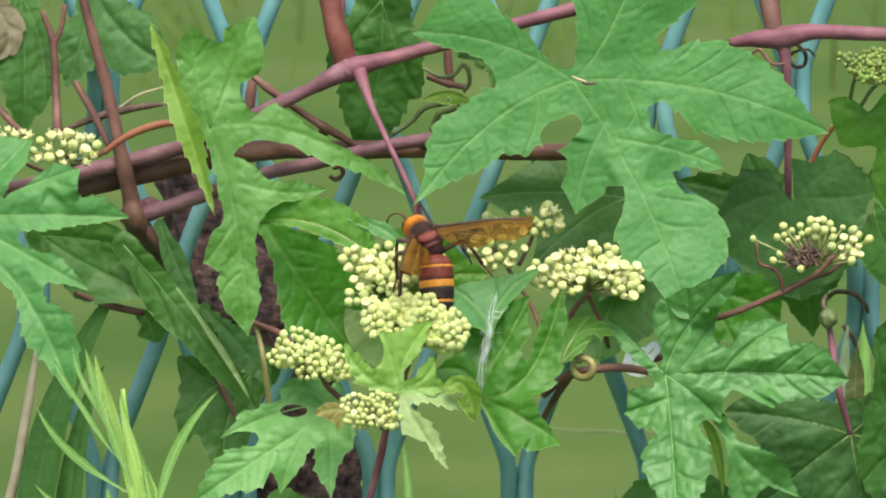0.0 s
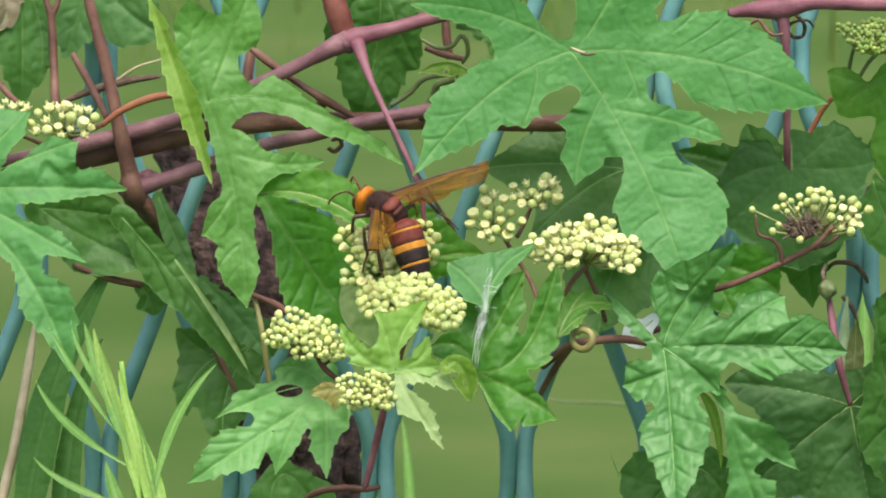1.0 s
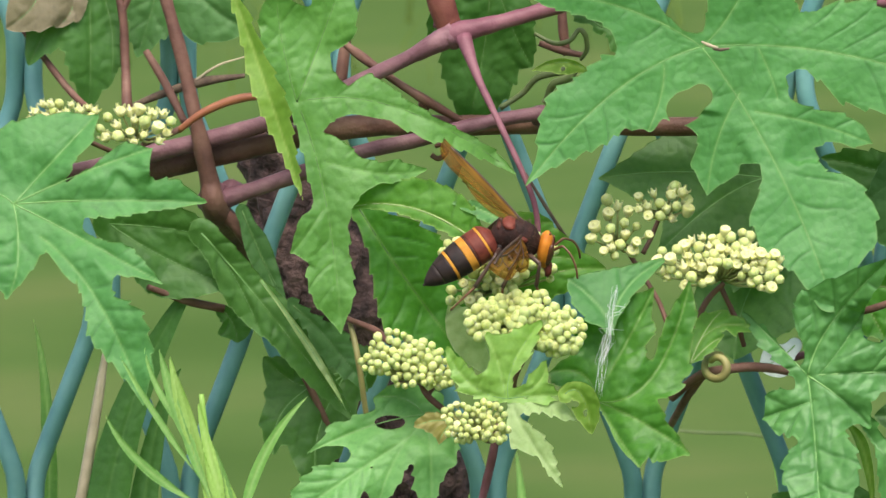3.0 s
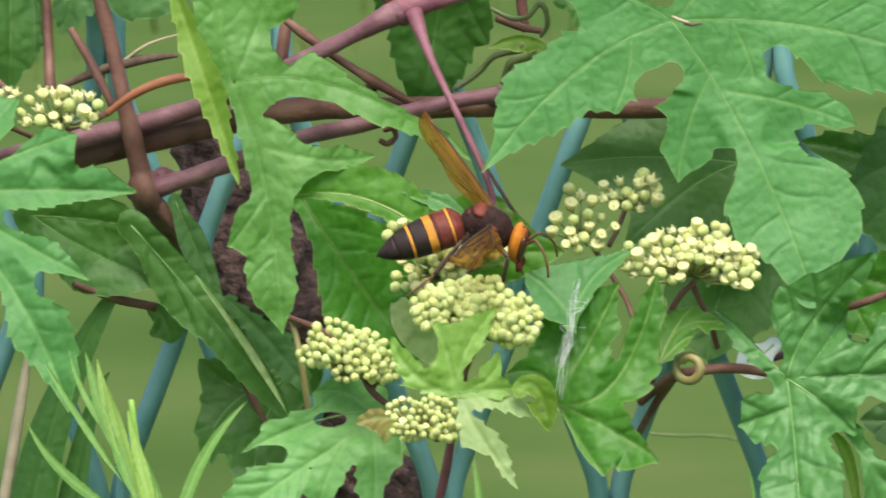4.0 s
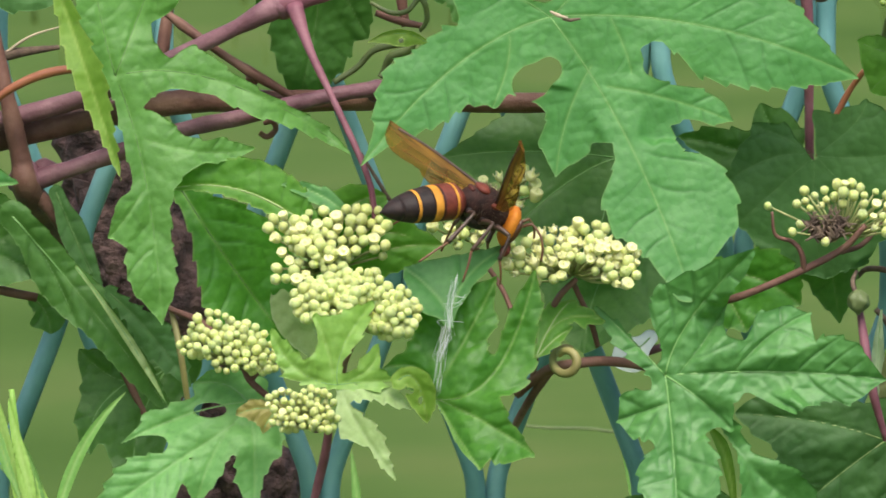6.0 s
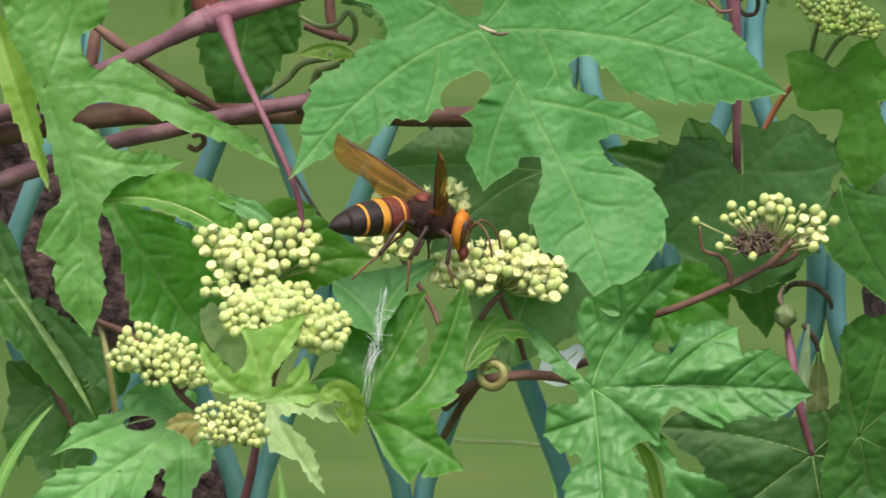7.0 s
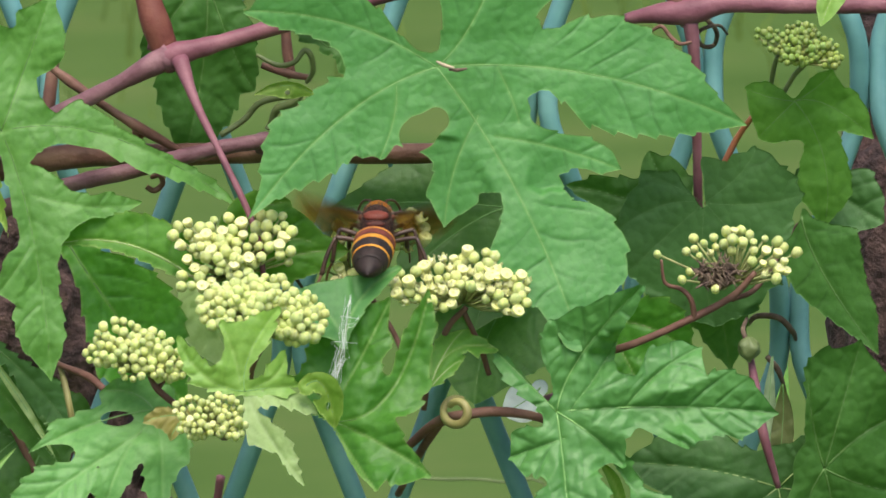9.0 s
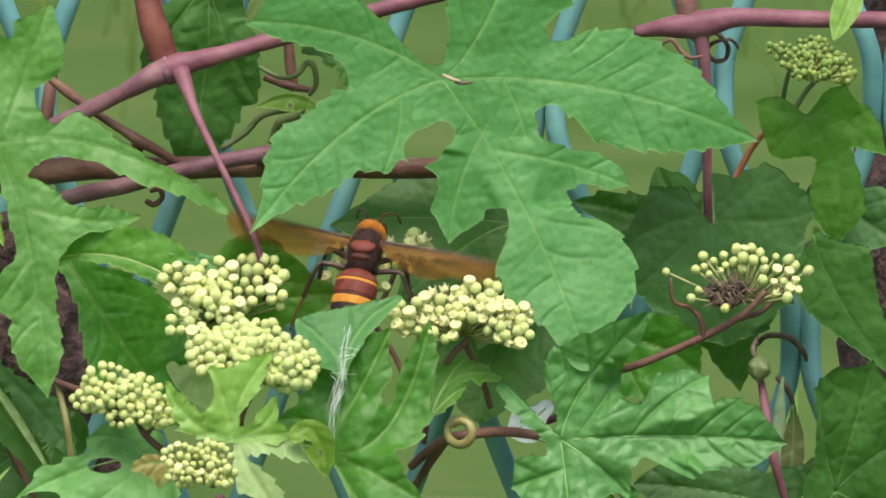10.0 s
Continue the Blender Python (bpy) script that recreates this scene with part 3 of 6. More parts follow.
stem([(730, 292, 8), (762, 345, 10), (790, 388, 12), (812, 420, 18)], [4, 6, 6, 4], WITHERED, "twig", "thin dark dry twig")
knot(616, 74, 13, 40)
knot(236, 332, 22, 54)
knot(262, 318, 24, 40)
knot(330, 212, 20, 34)
knot(1382, 20, 21, 38)
knot(755, 200, 24, 36)
knot(570, 182, 28, 22, STEM_BROWN)
stem([(1290, 24, 22), (1330, 18, 20), (1385, 14, 20), (1440, 4, 20), (1560, 8, 22), (1760, 10, 30)], [16, 26, 46, 27, 25, 24], STEM_PINK)
stem([(1384, 24, 20), (1390, 80, 22), (1392, 170, 26), (1394, 380, 36)], [26, 18, 15, 13], STEM_PINK)
stem([(1372, 26, 20), (1362, -30, 22), (1352, -90, 26)], [30, 36, 34], STEM_BROWN)
stem([(1405, 300, 28), (1425, 255, 26), (1450, 205, 24), (1475, 170, 20)], [8, 11, 10, 8], STEM_ORANGE)
stem([(960, 650, 4), (985, 628, 0), (1010, 612, -4), (1045, 604, -6), (1090, 600, -4), (1140, 606, -6), (1172, 618, -10)], [12, 15, 18, 16, 15, 14, 10], STEM_BROWN)
stem([(1012, 612, -4), (990, 640, 2), (968, 676, 14), (945, 720, 34)], [12, 14, 12, 10], STEM_BROWN)
stem([(1100, 600, 8), (1160, 584, 12), (1240, 560, 20)], [13, 12, 9], STEM_PINK)
stem([(684, 690, 0), (676, 740, 4), (664, 790, 8), (645, 866, 10)], [13, 14, 13, 12], STEM_PINK)
stem([(672, 862, 12), (645, 866, 10), (610, 864, 12), (560, 872, 20), (520, 900, 30)], [8, 12, 12, 12, 10], STEM_BROWN)
stem([(130, 470, 14), (190, 492, 20), (250, 505, 24)], [9, 13, 14], STEM_BROWN)
stem([(447, 522, 6), (490, 540, 2), (515, 560, -4)], [9, 12, 10], STEM_BROWN)
stem([(447, 518, 8), (455, 545, 6), (464, 590, 4), (474, 660, 8), (480, 700, 12)], [5, 10, 10, 9, 8], STEM_OLIVE)
stem([(-90, 30, 36), (0, 150, 30), (40, 190, 24)], [10, 12, 10], STEM_BROWN)
stem([(1540, 330, 30), (1480, 420, 20), (1440, 440, 16)], [6, 8, 8], STEM_BROWN)


def tendril(points, widths, label, mat=STEM_OLIVE):
    base = at(*points[0])
    ob = thing("tendril", base, label, "tendril")
    part("coil", mesh_of("coil", *stalk(points, widths, base, 8, 0.05), mat), ob)


tendril([(1032 + (16 + 1.0 * a) * math.cos(a), 600 + (17 + 0.9 * a) * math.sin(a), -8 - 5 * math.cos(a * 0.5)) for a in np.linspace(-2.4, 5.2, 14)], [11, 14, 13, 8], "olive tendril coiled in a ring round a stem")
tendril([(745, 70, 26), (775, 85, 24), (800, 82, 22), (815, 65, 22), (825, 72, 22), (828, 95, 24), (818, 112, 26)], [6, 8, 8, 9, 8, 6], "thin curled green tendril beside the purple stem", STEM_GREEN)
tendril([(580, 262, 24), (592, 268, 24), (604, 258, 24), (600, 246, 24), (588, 248, 26)], [8, 9, 8, 7], "brown tendril hooked round the stem", STEM_BROWN)
tendril([(1326, 44, 16), (1342, 36, 14), (1354, 50, 14), (1368, 62, 12), (1386, 60, 12)], [4, 6, 7, 6, 4], "thin reddish tendril beside the fence wire", STEM_BROWN)
tendril([(1386, 30, 40), (1396, 22, 30), (1412, 30, 26), (1424, 46, 28), (1420, 64, 32), (1404, 66, 28), (1394, 52, 26), (1404, 40, 24), (1428, 36, 30), (1440, 48, 50)], [4, 6, 7, 7, 7, 7, 6, 6, 5, 4], "dark dry tendril coiled round the fence wire", WITHERED)
tendril([(1464, 478, 46), (1478, 465, 44), (1510, 468, 44), (1530, 488, 46), (1535, 500, 56)], [6, 9, 10, 9, 6], "grey-brown tendril wound round the fence wire", WITHERED)
tendril([(1492, 525, 40), (1508, 545, 42), (1518, 575, 46)], [9, 9, 5], "dry dark tendril end hanging on the fence", WITHERED)
tendril([(812, 122, 20), (800, 140, 20), (775, 150, 22), (765, 170, 24), (758, 180, 24)], [10, 14, 13, 10, 8], "dark curled bud shoot among the stems", STEM_GREEN)

# ---- leaves, largest first ----
lobe("A", (1010, 92), (1240, 106), (1468, 184), 6, (16, 130, 4, 67, 92, 84, 64, 24, 0), (57, 70, 8, 38, 75, 78, 65, 39, 1))
lobe("A", (1010, 92), (1070, 15), (1130, -125), -5, (11, 23, 41, 58, 80, 104, 81, 55, 5), (130, 84, 147, 156, 87, 89, 110, 116, 6))
lobe("A", (1010, 92), (880, 28), (733, 6), -3, (130, 130, 147, 95, 42, 32, 28, 23, 7), (23, 7, 17, 38, 52, 73, 76, 58, 0))
lobe("A", (1010, 92), (868, 166), (728, 315), -4, (58, 48, 3, 85, 58, 53, 34, 14, 0), (0, 60, 28, 57, 56, 68, 48, 14, 1))
lobe("A", (950, 120), (945, 170), (924, 226), 0, (10, 130, 33, 14, 14, 32, 15, 10, 2), (70, 123, 129, 130, 130, 130, 130, 130, 0))
lobe("A", (1010, 92), (1122, 270), (1212, 488), -10, (10, 176, 0, 64, 5, 94, 118, 99, 14), (10, 76, 57, 25, 23, 73, 77, 44, 26))
lobe("A", (1070, 165), (1035, 240), (1018, 327), 2, (76, 147, 159, 175, 160, 55, 46, 23, 2), (70, 34, 0, 77, 33, 31, 32, 17, 2))
lobe("A", (1095, 195), (1190, 215), (1280, 247), 3, (130, 86, 35, 24, 25, 27, 29, 22, 2), (20, 89, 130, 130, 48, 26, 18, 16, 0))
lobe("A", (1100, 95), (1120, 140), (1130, 175), 1, (40, 130, 130, 130, 176, 31, 19, 19, 2), (54, 100, 93, 91, 95, 103, 125, 130, 2))
leaf("A", "large deeply lobed green vine leaf with toothed edges", (1010, 92, -4), LOBES["A"], LEAF, (0.1, -0.06), teeth=8, tooth=34, spacing=52, puff=0.26, fold=0.03, crease=2.0, waves=1.5, notches=((1008, 170, 19, 978, 192, 26), (1186, 160, 10, 1168, 150, 16)), pucker=0.05, step=2.2, ribs=0.34, petiole=([(1010, 92, -3), (1022, 112, 8), (1050, 150, 20), (1070, 200, 30)], [7, 8, 8, 9]))
lobe("B", (368, 178), (402, 90), (440, -12), -6, (0, 60, 83, 98, 106, 38, 39, 9), (13, 152, 50, 23, 16, 44, 36, 12))
lobe("B", (368, 178), (345, 85), (335, 2), -6, (17, 20, 29, 30, 34, 0, 27, 5), (64, 69, 34, 108, 121, 113, 38, 8))
lobe("B", (368, 178), (530, 188), (718, 295), 4, (14, 0, 42, 21, 10, 10, 12, 1), (0, 38, 16, 26, 32, 21, 12, 2))
lobe("B", (368, 178), (412, 330), (437, 545), 6, (0, 18, 69, 24, 12, 28, 25, 1), (15, 18, 21, 19, 3, 47, 41, 2))
lobe("B", (410, 270), (490, 290), (570, 287), 2, (44, 37, 24, 20, 19, 23, 16, 5), (0, 46, 77, 38, 17, 15, 10, 2))
lobe("B", (408, 350), (385, 385), (361, 416), 2, (47, 58, 67, 72, 32, 77, 120, 2), (18, 19, 24, 23, 20, 17, 11, 5))
leaf("B", "long-lobed green vine leaf with a curled lime margin", (368, 178, -2), LOBES["B"], LEAF_SUNLIT, (0.2, -0.2), teeth=5, tooth=34, spacing=44, ribs=0.4, fold=0.12, pucker=0.06, puff=0.36, rib_mat=RIB_DARK)
lobe("Bfold", (264, -3), (318, 150), (377, 334), 0, (4, 13, 15, 17, 22, 26, 21, 14, 9, 1), (4, 11, 14, 20, 24, 22, 18, 12, 7, 1))
leaf("Bfold", "lime underside of a vine leaf margin curled over", (264, -3, -10), LOBES["Bfold"], LEAF_UNDER, (-0.3, -0.05), teeth=6, tooth=40, puff=0.15, cup=-0.5, spacing=80, waves=2.0, ribs=0, under="B", part_name="curled_margin")
lobe("C", (1174, 616), (1210, 535), (1298, 436), -14, (2, 5, 51, 70, 55, 37, 23, 6), (70, 130, 160, 0, 33, 24, 21, 9))
lobe("C", (1195, 612), (1235, 560), (1262, 514), 2, (34, 44, 77, 31, 105, 44, 100, 2), (90, 38, 72, 174, 130, 20, 8, 2))
lobe("C", (1174, 616), (1340, 611), (1498, 622), 5, (10, 152, 6, 26, 6, 58, 50, 2), (0, 70, 40, 26, 16, 36, 43, 4))
lobe("C", (1275, 612), (1325, 560), (1386, 524), 3, (70, 70, 23, 26, 37, 31, 22, 0), (6, 109, 117, 123, 127, 130, 98, 5))
lobe("C", (1174, 616), (1122, 562), (1074, 516), 4, (6, 19, 21, 22, 23, 20, 10, 5), (0, 0, 0, 0, 5, 7, 4, 2))
lobe("C", (1174, 616), (1187, 745), (1196, 905), -10, (86, 109, 48, 66, 67, 51, 31, 3), (0, 32, 0, 52, 56, 37, 23, 3))
lobe("C", (1185, 655), (1145, 668), (1104, 682), 3, (62, 130, 130, 130, 34, 35, 36, 5), (43, 40, 30, 30, 37, 37, 29, 0))
lobe("C", (1174, 616), (1230, 655), (1270, 695), 1, (16, 100, 102, 0, 130, 40, 23, 6), (21, 96, 96, 93, 157, 143, 21, 6))
leaf("C", "crinkled glossy green vine leaf with deep lobes", (1174, 618, -14), LOBES["C"], LEAF_CRINKLED, (-0.05, -0.16), puff=0.66, step=2.3, ribs=0.7, cup=0.25, waves=2.6, spacing=44, fold=0.3, tooth=34, teeth=7, pucker=0.18, crease=2.6, rib_mat=RIB)
lobe("Cfold", (1228, 688), (1262, 735), (1277, 838), 0, (2, 11, 9, 6, 1), (2, 8, 8, 5, 1))
leaf("Cfold", "olive underside of a rolled leaf margin", (1228, 688, -4), LOBES["Cfold"], LEAF_UNDER, (0, 0), teeth=0, puff=0.2, spacing=40, waves=1.0, ribs=0, under="C", part_name="rolled_margin")
lobe("C2", (1240, 658), (1310, 760), (1412, 832), 4, (13, 23, 15, 16, 39, 4), (3, 0, 0, 16, 8, 0))
lobe("C2", (1290, 730), (1315, 830), (1350, 908), 7, (11, 70, 80, 18, 48, 21), (10, 14, 21, 32, 50, 6))
leaf("C2", "lower lobe folded back behind the rest", (1240, 658, -10), LOBES["C2"], LEAF_CRINKLED, (-0.05, -0.1), puff=0.45, waves=4.0, spacing=30, tooth=32, teeth=7, pucker=0.12, under="C", part_name="folded_lobe")
lobe("W", (838, 658), (848, 600), (862, 498), 0, (0, 81, 61, 51, 50, 41, 2), (3, 117, 130, 67, 68, 73, 2))
lobe("W", (848, 630), (888, 560), (927, 484), 0, (18, 11, 20, 75, 71, 41, 7), (18, 35, 53, 14, 30, 13, 3))
lobe("W", (838, 658), (925, 620), (986, 470), 0, (0, 130, 22, 16, 22, 18, 4), (0, 0, 20, 48, 30, 24, 2))
lobe("W", (838, 658), (910, 692), (981, 738), -16, (82, 0, 104, 45, 24, 13, 2), (2, 0, 0, 34, 40, 43, 8))
lobe("W", (838, 658), (872, 715), (905, 763), -14, (70, 130, 70, 81, 20, 80, 2), (1, 2, 4, 7, 8, 5, 2))
lobe("W", (838, 658), (815, 615), (764, 612), -5, (1, 11, 24, 30, 31, 29, 2), (8, 70, 62, 130, 29, 14, 2))
leaf("W", "dark green vine leaf crossed by spider silk", (838, 658, -24), LOBES["W"], LEAF_MID, (-0.06, -0.07), puff=0.5, waves=3.6, ribs=0.35, rib_mat=RIB_DARK, spacing=34, teeth=8, pucker=0.1)
# upper lobe in a bluer green than the blade: sky sheen put into the colour
lobe("Wtop", (862, 540), (835, 500), (793, 465), 0, (13, 29, 31, 25, 2), (0, 0, 68, 36, 2))
lobe("Wtop", (862, 540), (885, 480), (942, 436), 0, (12, 88, 41, 18, 6), (5, 14, 16, 15, 5))
leaf("Wtop", "lobe turned up to the sky, its sheen painted in paler bluish green", (862, 540, -29), LOBES["Wtop"], LEAF, (0.05, -0.5), puff=0.4, waves=1.6, spacing=40, teeth=5, pucker=0.06, under="W", part_name="turned_lobe")
lobe("Wside", (986, 600), (1012, 545), (1040, 513), 2, (0, 11, 18, 20, 0), (0, 0, 22, 25, 2))
lobe("Wside", (995, 575), (1030, 540), (1082, 540), 2, (0, 24, 27, 17, 3), (16, 26, 5, 18, 9))
lobe("Wside", (986, 600), (1015, 570), (1037, 557), 2, (0, 15, 0, 45, 2), (0, 8, 11, 10, 2))
leaf("Wside", "small bright green leaf lobe beside the flower stalk", (986, 600, -14), LOBES["Wside"], LEAF_FRESH, (0, -0.4), spacing=26)
lobe("E", (700, 655), (708, 600), (750, 537), -2, (0, 0, 11, 28, 7), (6, 8, 0, 12, 6))
lobe("E", (695, 650), (684, 600), (667, 556), -2, (6, 78, 21, 7, 5), (0, 16, 53, 74, 8))
lobe("E", (700, 655), (645, 635), (603, 580), -2, (6, 10, 19, 14, 3), (7, 12, 18, 18, 9))
lobe("E", (705, 652), (742, 635), (760, 606), -1, (0, 6, 17, 21, 12), (12, 0, 33, 12, 3))
lobe("E", (700, 655), (745, 650), (788, 650), 2, (17, 19, 16, 17, 3), (8, 12, 14, 14, 6))
leaf("E", "pale young vine leaf with toothed lobes among flower buds", (700, 655, -50), LOBES["E"], LEAF_YOUNG, (0, -0.15), ribs=0.35, rib_mat=RIB, spacing=24, tooth=22, teeth=6, waves=2.4, pucker=0.15)
lobe("Elow", (705, 660), (755, 662), (808, 690), 3, (1, 4, 7, 21, 13, 0), (7, 25, 18, 16, 13, 3))
lobe("Elow", (706, 660), (730, 715), (786, 796), 4, (7, 8, 22, 25, 14, 1), (6, 23, 30, 5, 7, 2))
leaf("Elow", "pale folded lower lobe", (705, 660, -49), LOBES["Elow"], LEAF_PALE, (0, -0.4), spacing=20, tooth=18, teeth=6, waves=2.0, pucker=0.15, under="E", part_name="folded_lobe")
leaf("Ebronze", "small bronze-tinted young leaf tip under the flower buds", (612, 690, -48), [((580, 690), (548, 700), 18, 0.5, 1, 0.5), ((595, 712), (590, 728), 12, 0.5, 1)], LEAF_BRONZE, (0, 0), spacing=14, tooth=14, teeth=4, step=3, ribs=0.5)
leaf("Elime", "lime-yellow curled leaf tip with dark insect holes", (790, 648, -52), [((816, 650), (832, 714), 25, 0.4, 3, 0.6)], LEAF_UNDER, (0, 0), spacing=20, teeth=2, step=3, holes=((806, 664, 5, 1.3), (822, 678, 6, 0.55)), ribs=0.5)
lobe("F", (566, 680), (475, 700), (376, 744), 4, (26, 10, 37, 53, 41, 13, 0, 0), (0, 58, 33, 23, 24, 25, 9, 0))
lobe("F", (548, 712), (445, 780), (332, 856), 8, (0, 41, 1, 33, 47, 28, 18, 1), (49, 25, 49, 25, 43, 42, 25, 2))
lobe("F", (566, 690), (518, 755), (490, 838), 6, (17, 87, 63, 24, 25, 21, 12, 0), (35, 84, 25, 112, 30, 44, 17, 4))
lobe("F", (572, 690), (578, 770), (577, 846), 6, (0, 22, 45, 40, 20, 11, 8, 3), (46, 70, 66, 32, 31, 30, 14, 0))
lobe("F", (566, 680), (535, 655), (490, 652), 0, (67, 130, 130, 130, 130, 130, 130, 2), (16, 28, 34, 29, 24, 19, 12, 2))
lobe("F", (566, 680), (600, 700), (618, 735), 2, (45, 41, 26, 6, 0, 0, 7, 2), (27, 78, 130, 130, 46, 0, 130, 2))
leaf("F", "light green lobed vine leaf below the flower buds", (566, 680, -28), LOBES["F"], LEAF_LIGHT, (0.1, -0.48), spacing=28, tooth=30, teeth=8, holes=((512, 692, 11, 2.2),))
lobe("G", (-82, 338), (-20, 270), (46, 200), 0, (95, 0, 101, 96, 83, 63, 41, 5), (70, 130, 40, 78, 28, 27, 24, 8))
lobe("G", (-82, 338), (25, 290), (138, 250), -2, (63, 59, 117, 0, 0, 17, 22, 0), (30, 162, 7, 52, 83, 0, 68, 2))
lobe("G", (-82, 338), (70, 332), (217, 337), 6, (69, 136, 42, 55, 84, 37, 37, 8), (125, 28, 29, 28, 28, 19, 12, 2))
lobe("G", (-82, 338), (20, 390), (156, 466), 3, (105, 10, 101, 16, 16, 27, 16, 1), (95, 139, 3, 58, 6, 26, 11, 2))
lobe("G", (-40, 390), (50, 490), (124, 655), 5, (70, 22, 85, 28, 53, 48, 33, 2), (0, 11, 12, 25, 42, 31, 16, 4))
lobe("G", (-82, 338), (-75, 420), (-90, 484), 4, (65, 130, 40, 48, 35, 22, 10, 0), (57, 103, 105, 6, 106, 46, 90, 8))
lobe("G", (-82, 338), (-130, 320), (-180, 360), 4, (67, 127, 130, 130, 130, 130, 130, 2), (70, 130, 57, 16, 50, 37, 15, 2))
leaf("G", "broad green lobed vine leaf with curled edges", (-82, 338, -6), LOBES["G"], LEAF, (-0.12, -0.42), teeth=8, spacing=40, pucker=0.06, puff=0.4, waves=3.4, notches=((3, 300, 3, 64, 240, 15),))
lobe("P", (656, 404), (545, 345), (431, 350), 2, (10, 16, 18, 16, 12, 7, 2), (20, 44, 52, 50, 38, 20, 2))
leaf("P", "bright green pointed leaf showing its pale-veined underside", (656, 404, -2), LOBES["P"], LEAF_FRESH, (0, -0.1), teeth=4, spacing=40, puff=0.45, ribs=0.9, fold=0.04)
lobe("Ptwo", (722, 398), (672, 356), (612, 338), 0, (3, 12, 15, 12, 2), (3, 13, 15, 10, 2))
leaf("Ptwo", "light green toothed leaf tip beside the pointed leaf", (722, 398, -4), LOBES["Ptwo"], LEAF, (0, -0.3), spacing=26, teeth=4)
leaf("Pthree", "glossy bright green leaf behind the flower buds", (668, 512, 6), [((740, 440), (812, 440), 58, 0.6, 0, 0.5), ((760, 460), (858, 450), 40, 0.6, 0, 0.5), ((700, 410), (770, 376), 36, 0.6, 0)], LEAF_FRESH, (0, 0.2), spacing=40, teeth=3)
lobe("Q", (465, 345), (540, 460), (636, 588), 0, (11, 60, 86, 86, 52, 3), (16, 24, 51, 75, 49, 7))
leaf("Q", "dark green leaf hanging in shade behind the lobed leaf", (465, 345, 16), LOBES["Q"], LEAF_MID, (0.05, 0.1), spacing=44, rib_mat=RIB_DARK)
leaf("pale", "pale grey-green underside of a leaf below the buds", (646, 440, 22), [((650, 525), (690, 625), 52, 0.5, 0, 0.6)], LEAF_PALE, (0, -0.05), teeth=1, spacing=50, puff=0.2)
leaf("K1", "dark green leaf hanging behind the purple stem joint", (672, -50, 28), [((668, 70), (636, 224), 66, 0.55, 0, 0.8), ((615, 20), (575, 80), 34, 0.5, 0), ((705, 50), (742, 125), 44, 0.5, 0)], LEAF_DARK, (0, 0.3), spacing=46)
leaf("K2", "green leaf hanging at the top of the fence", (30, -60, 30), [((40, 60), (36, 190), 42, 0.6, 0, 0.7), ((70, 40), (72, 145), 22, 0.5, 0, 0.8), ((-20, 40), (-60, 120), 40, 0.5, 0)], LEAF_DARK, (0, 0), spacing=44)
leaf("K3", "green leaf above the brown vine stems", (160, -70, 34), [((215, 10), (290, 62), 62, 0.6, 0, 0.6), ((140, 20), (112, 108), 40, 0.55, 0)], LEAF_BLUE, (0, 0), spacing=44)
leaf("K3b", "pale dry leaf at the top of the fence", (-60, -70, 26), [((-40, 0), (-95, 60), 52, 0.5, 0), ((10, 0), (-14, 58), 30, 0.5, 0)], LEAF_DRY, (0, 0), spacing=40)
lobe("K4", (1110, 300), (970, 290), (848, 300), 0, (8, 30, 44, 48, 40, 3), (40, 60, 66, 60, 30, 3))
lobe("K4", (1110, 300), (1030, 340), (940, 420), 0, (40, 60, 60, 50, 30, 3), (60, 70, 70, 50, 30, 3))
lobe("K4", (1110, 300), (1090, 380), (1060, 480), 0, (50, 60, 70, 66, 40, 3), (60, 70, 70, 60, 40, 3))
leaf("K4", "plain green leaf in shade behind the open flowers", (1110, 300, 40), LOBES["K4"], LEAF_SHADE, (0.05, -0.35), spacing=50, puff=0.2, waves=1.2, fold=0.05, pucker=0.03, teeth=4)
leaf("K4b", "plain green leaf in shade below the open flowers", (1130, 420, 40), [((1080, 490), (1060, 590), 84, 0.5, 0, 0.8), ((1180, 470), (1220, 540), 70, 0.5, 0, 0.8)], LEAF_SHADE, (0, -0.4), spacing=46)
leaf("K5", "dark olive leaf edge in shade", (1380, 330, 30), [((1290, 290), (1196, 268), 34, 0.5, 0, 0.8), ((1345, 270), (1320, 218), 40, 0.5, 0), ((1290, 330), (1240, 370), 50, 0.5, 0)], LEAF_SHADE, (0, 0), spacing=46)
lobe("K6", (1402, 297), (1340, 300), (1272, 335), 0, (139, 130, 130, 130, 2), (52, 6, 47, 32, 4))
lobe("K6", (1402, 297), (1350, 268), (1308, 252), 0, (130, 130, 130, 130, 2), (7, 44, 19, 0, 0))
lobe("K6", (1402, 297), (1455, 255), (1478, 216), 0, (6, 12, 25, 28, 0), (130, 142, 65, 94, 2))
lobe("K6", (1402, 297), (1475, 300), (1548, 288), 0, (59, 30, 83, 73, 5), (25, 159, 150, 44, 0))
lobe("K6", (1402, 297), (1400, 390), (1415, 480), 0, (38, 130, 130, 103, 2), (65, 128, 112, 75, 1))
lobe("K6", (1402, 297), (1340, 350), (1285, 400), 0, (70, 130, 160, 136, 0), (65, 95, 65, 64, 2))
lobe("K6", (1402, 297), (1470, 370), (1515, 415), 0, (65, 123, 119, 53, 0), (70, 16, 139, 125, 6))
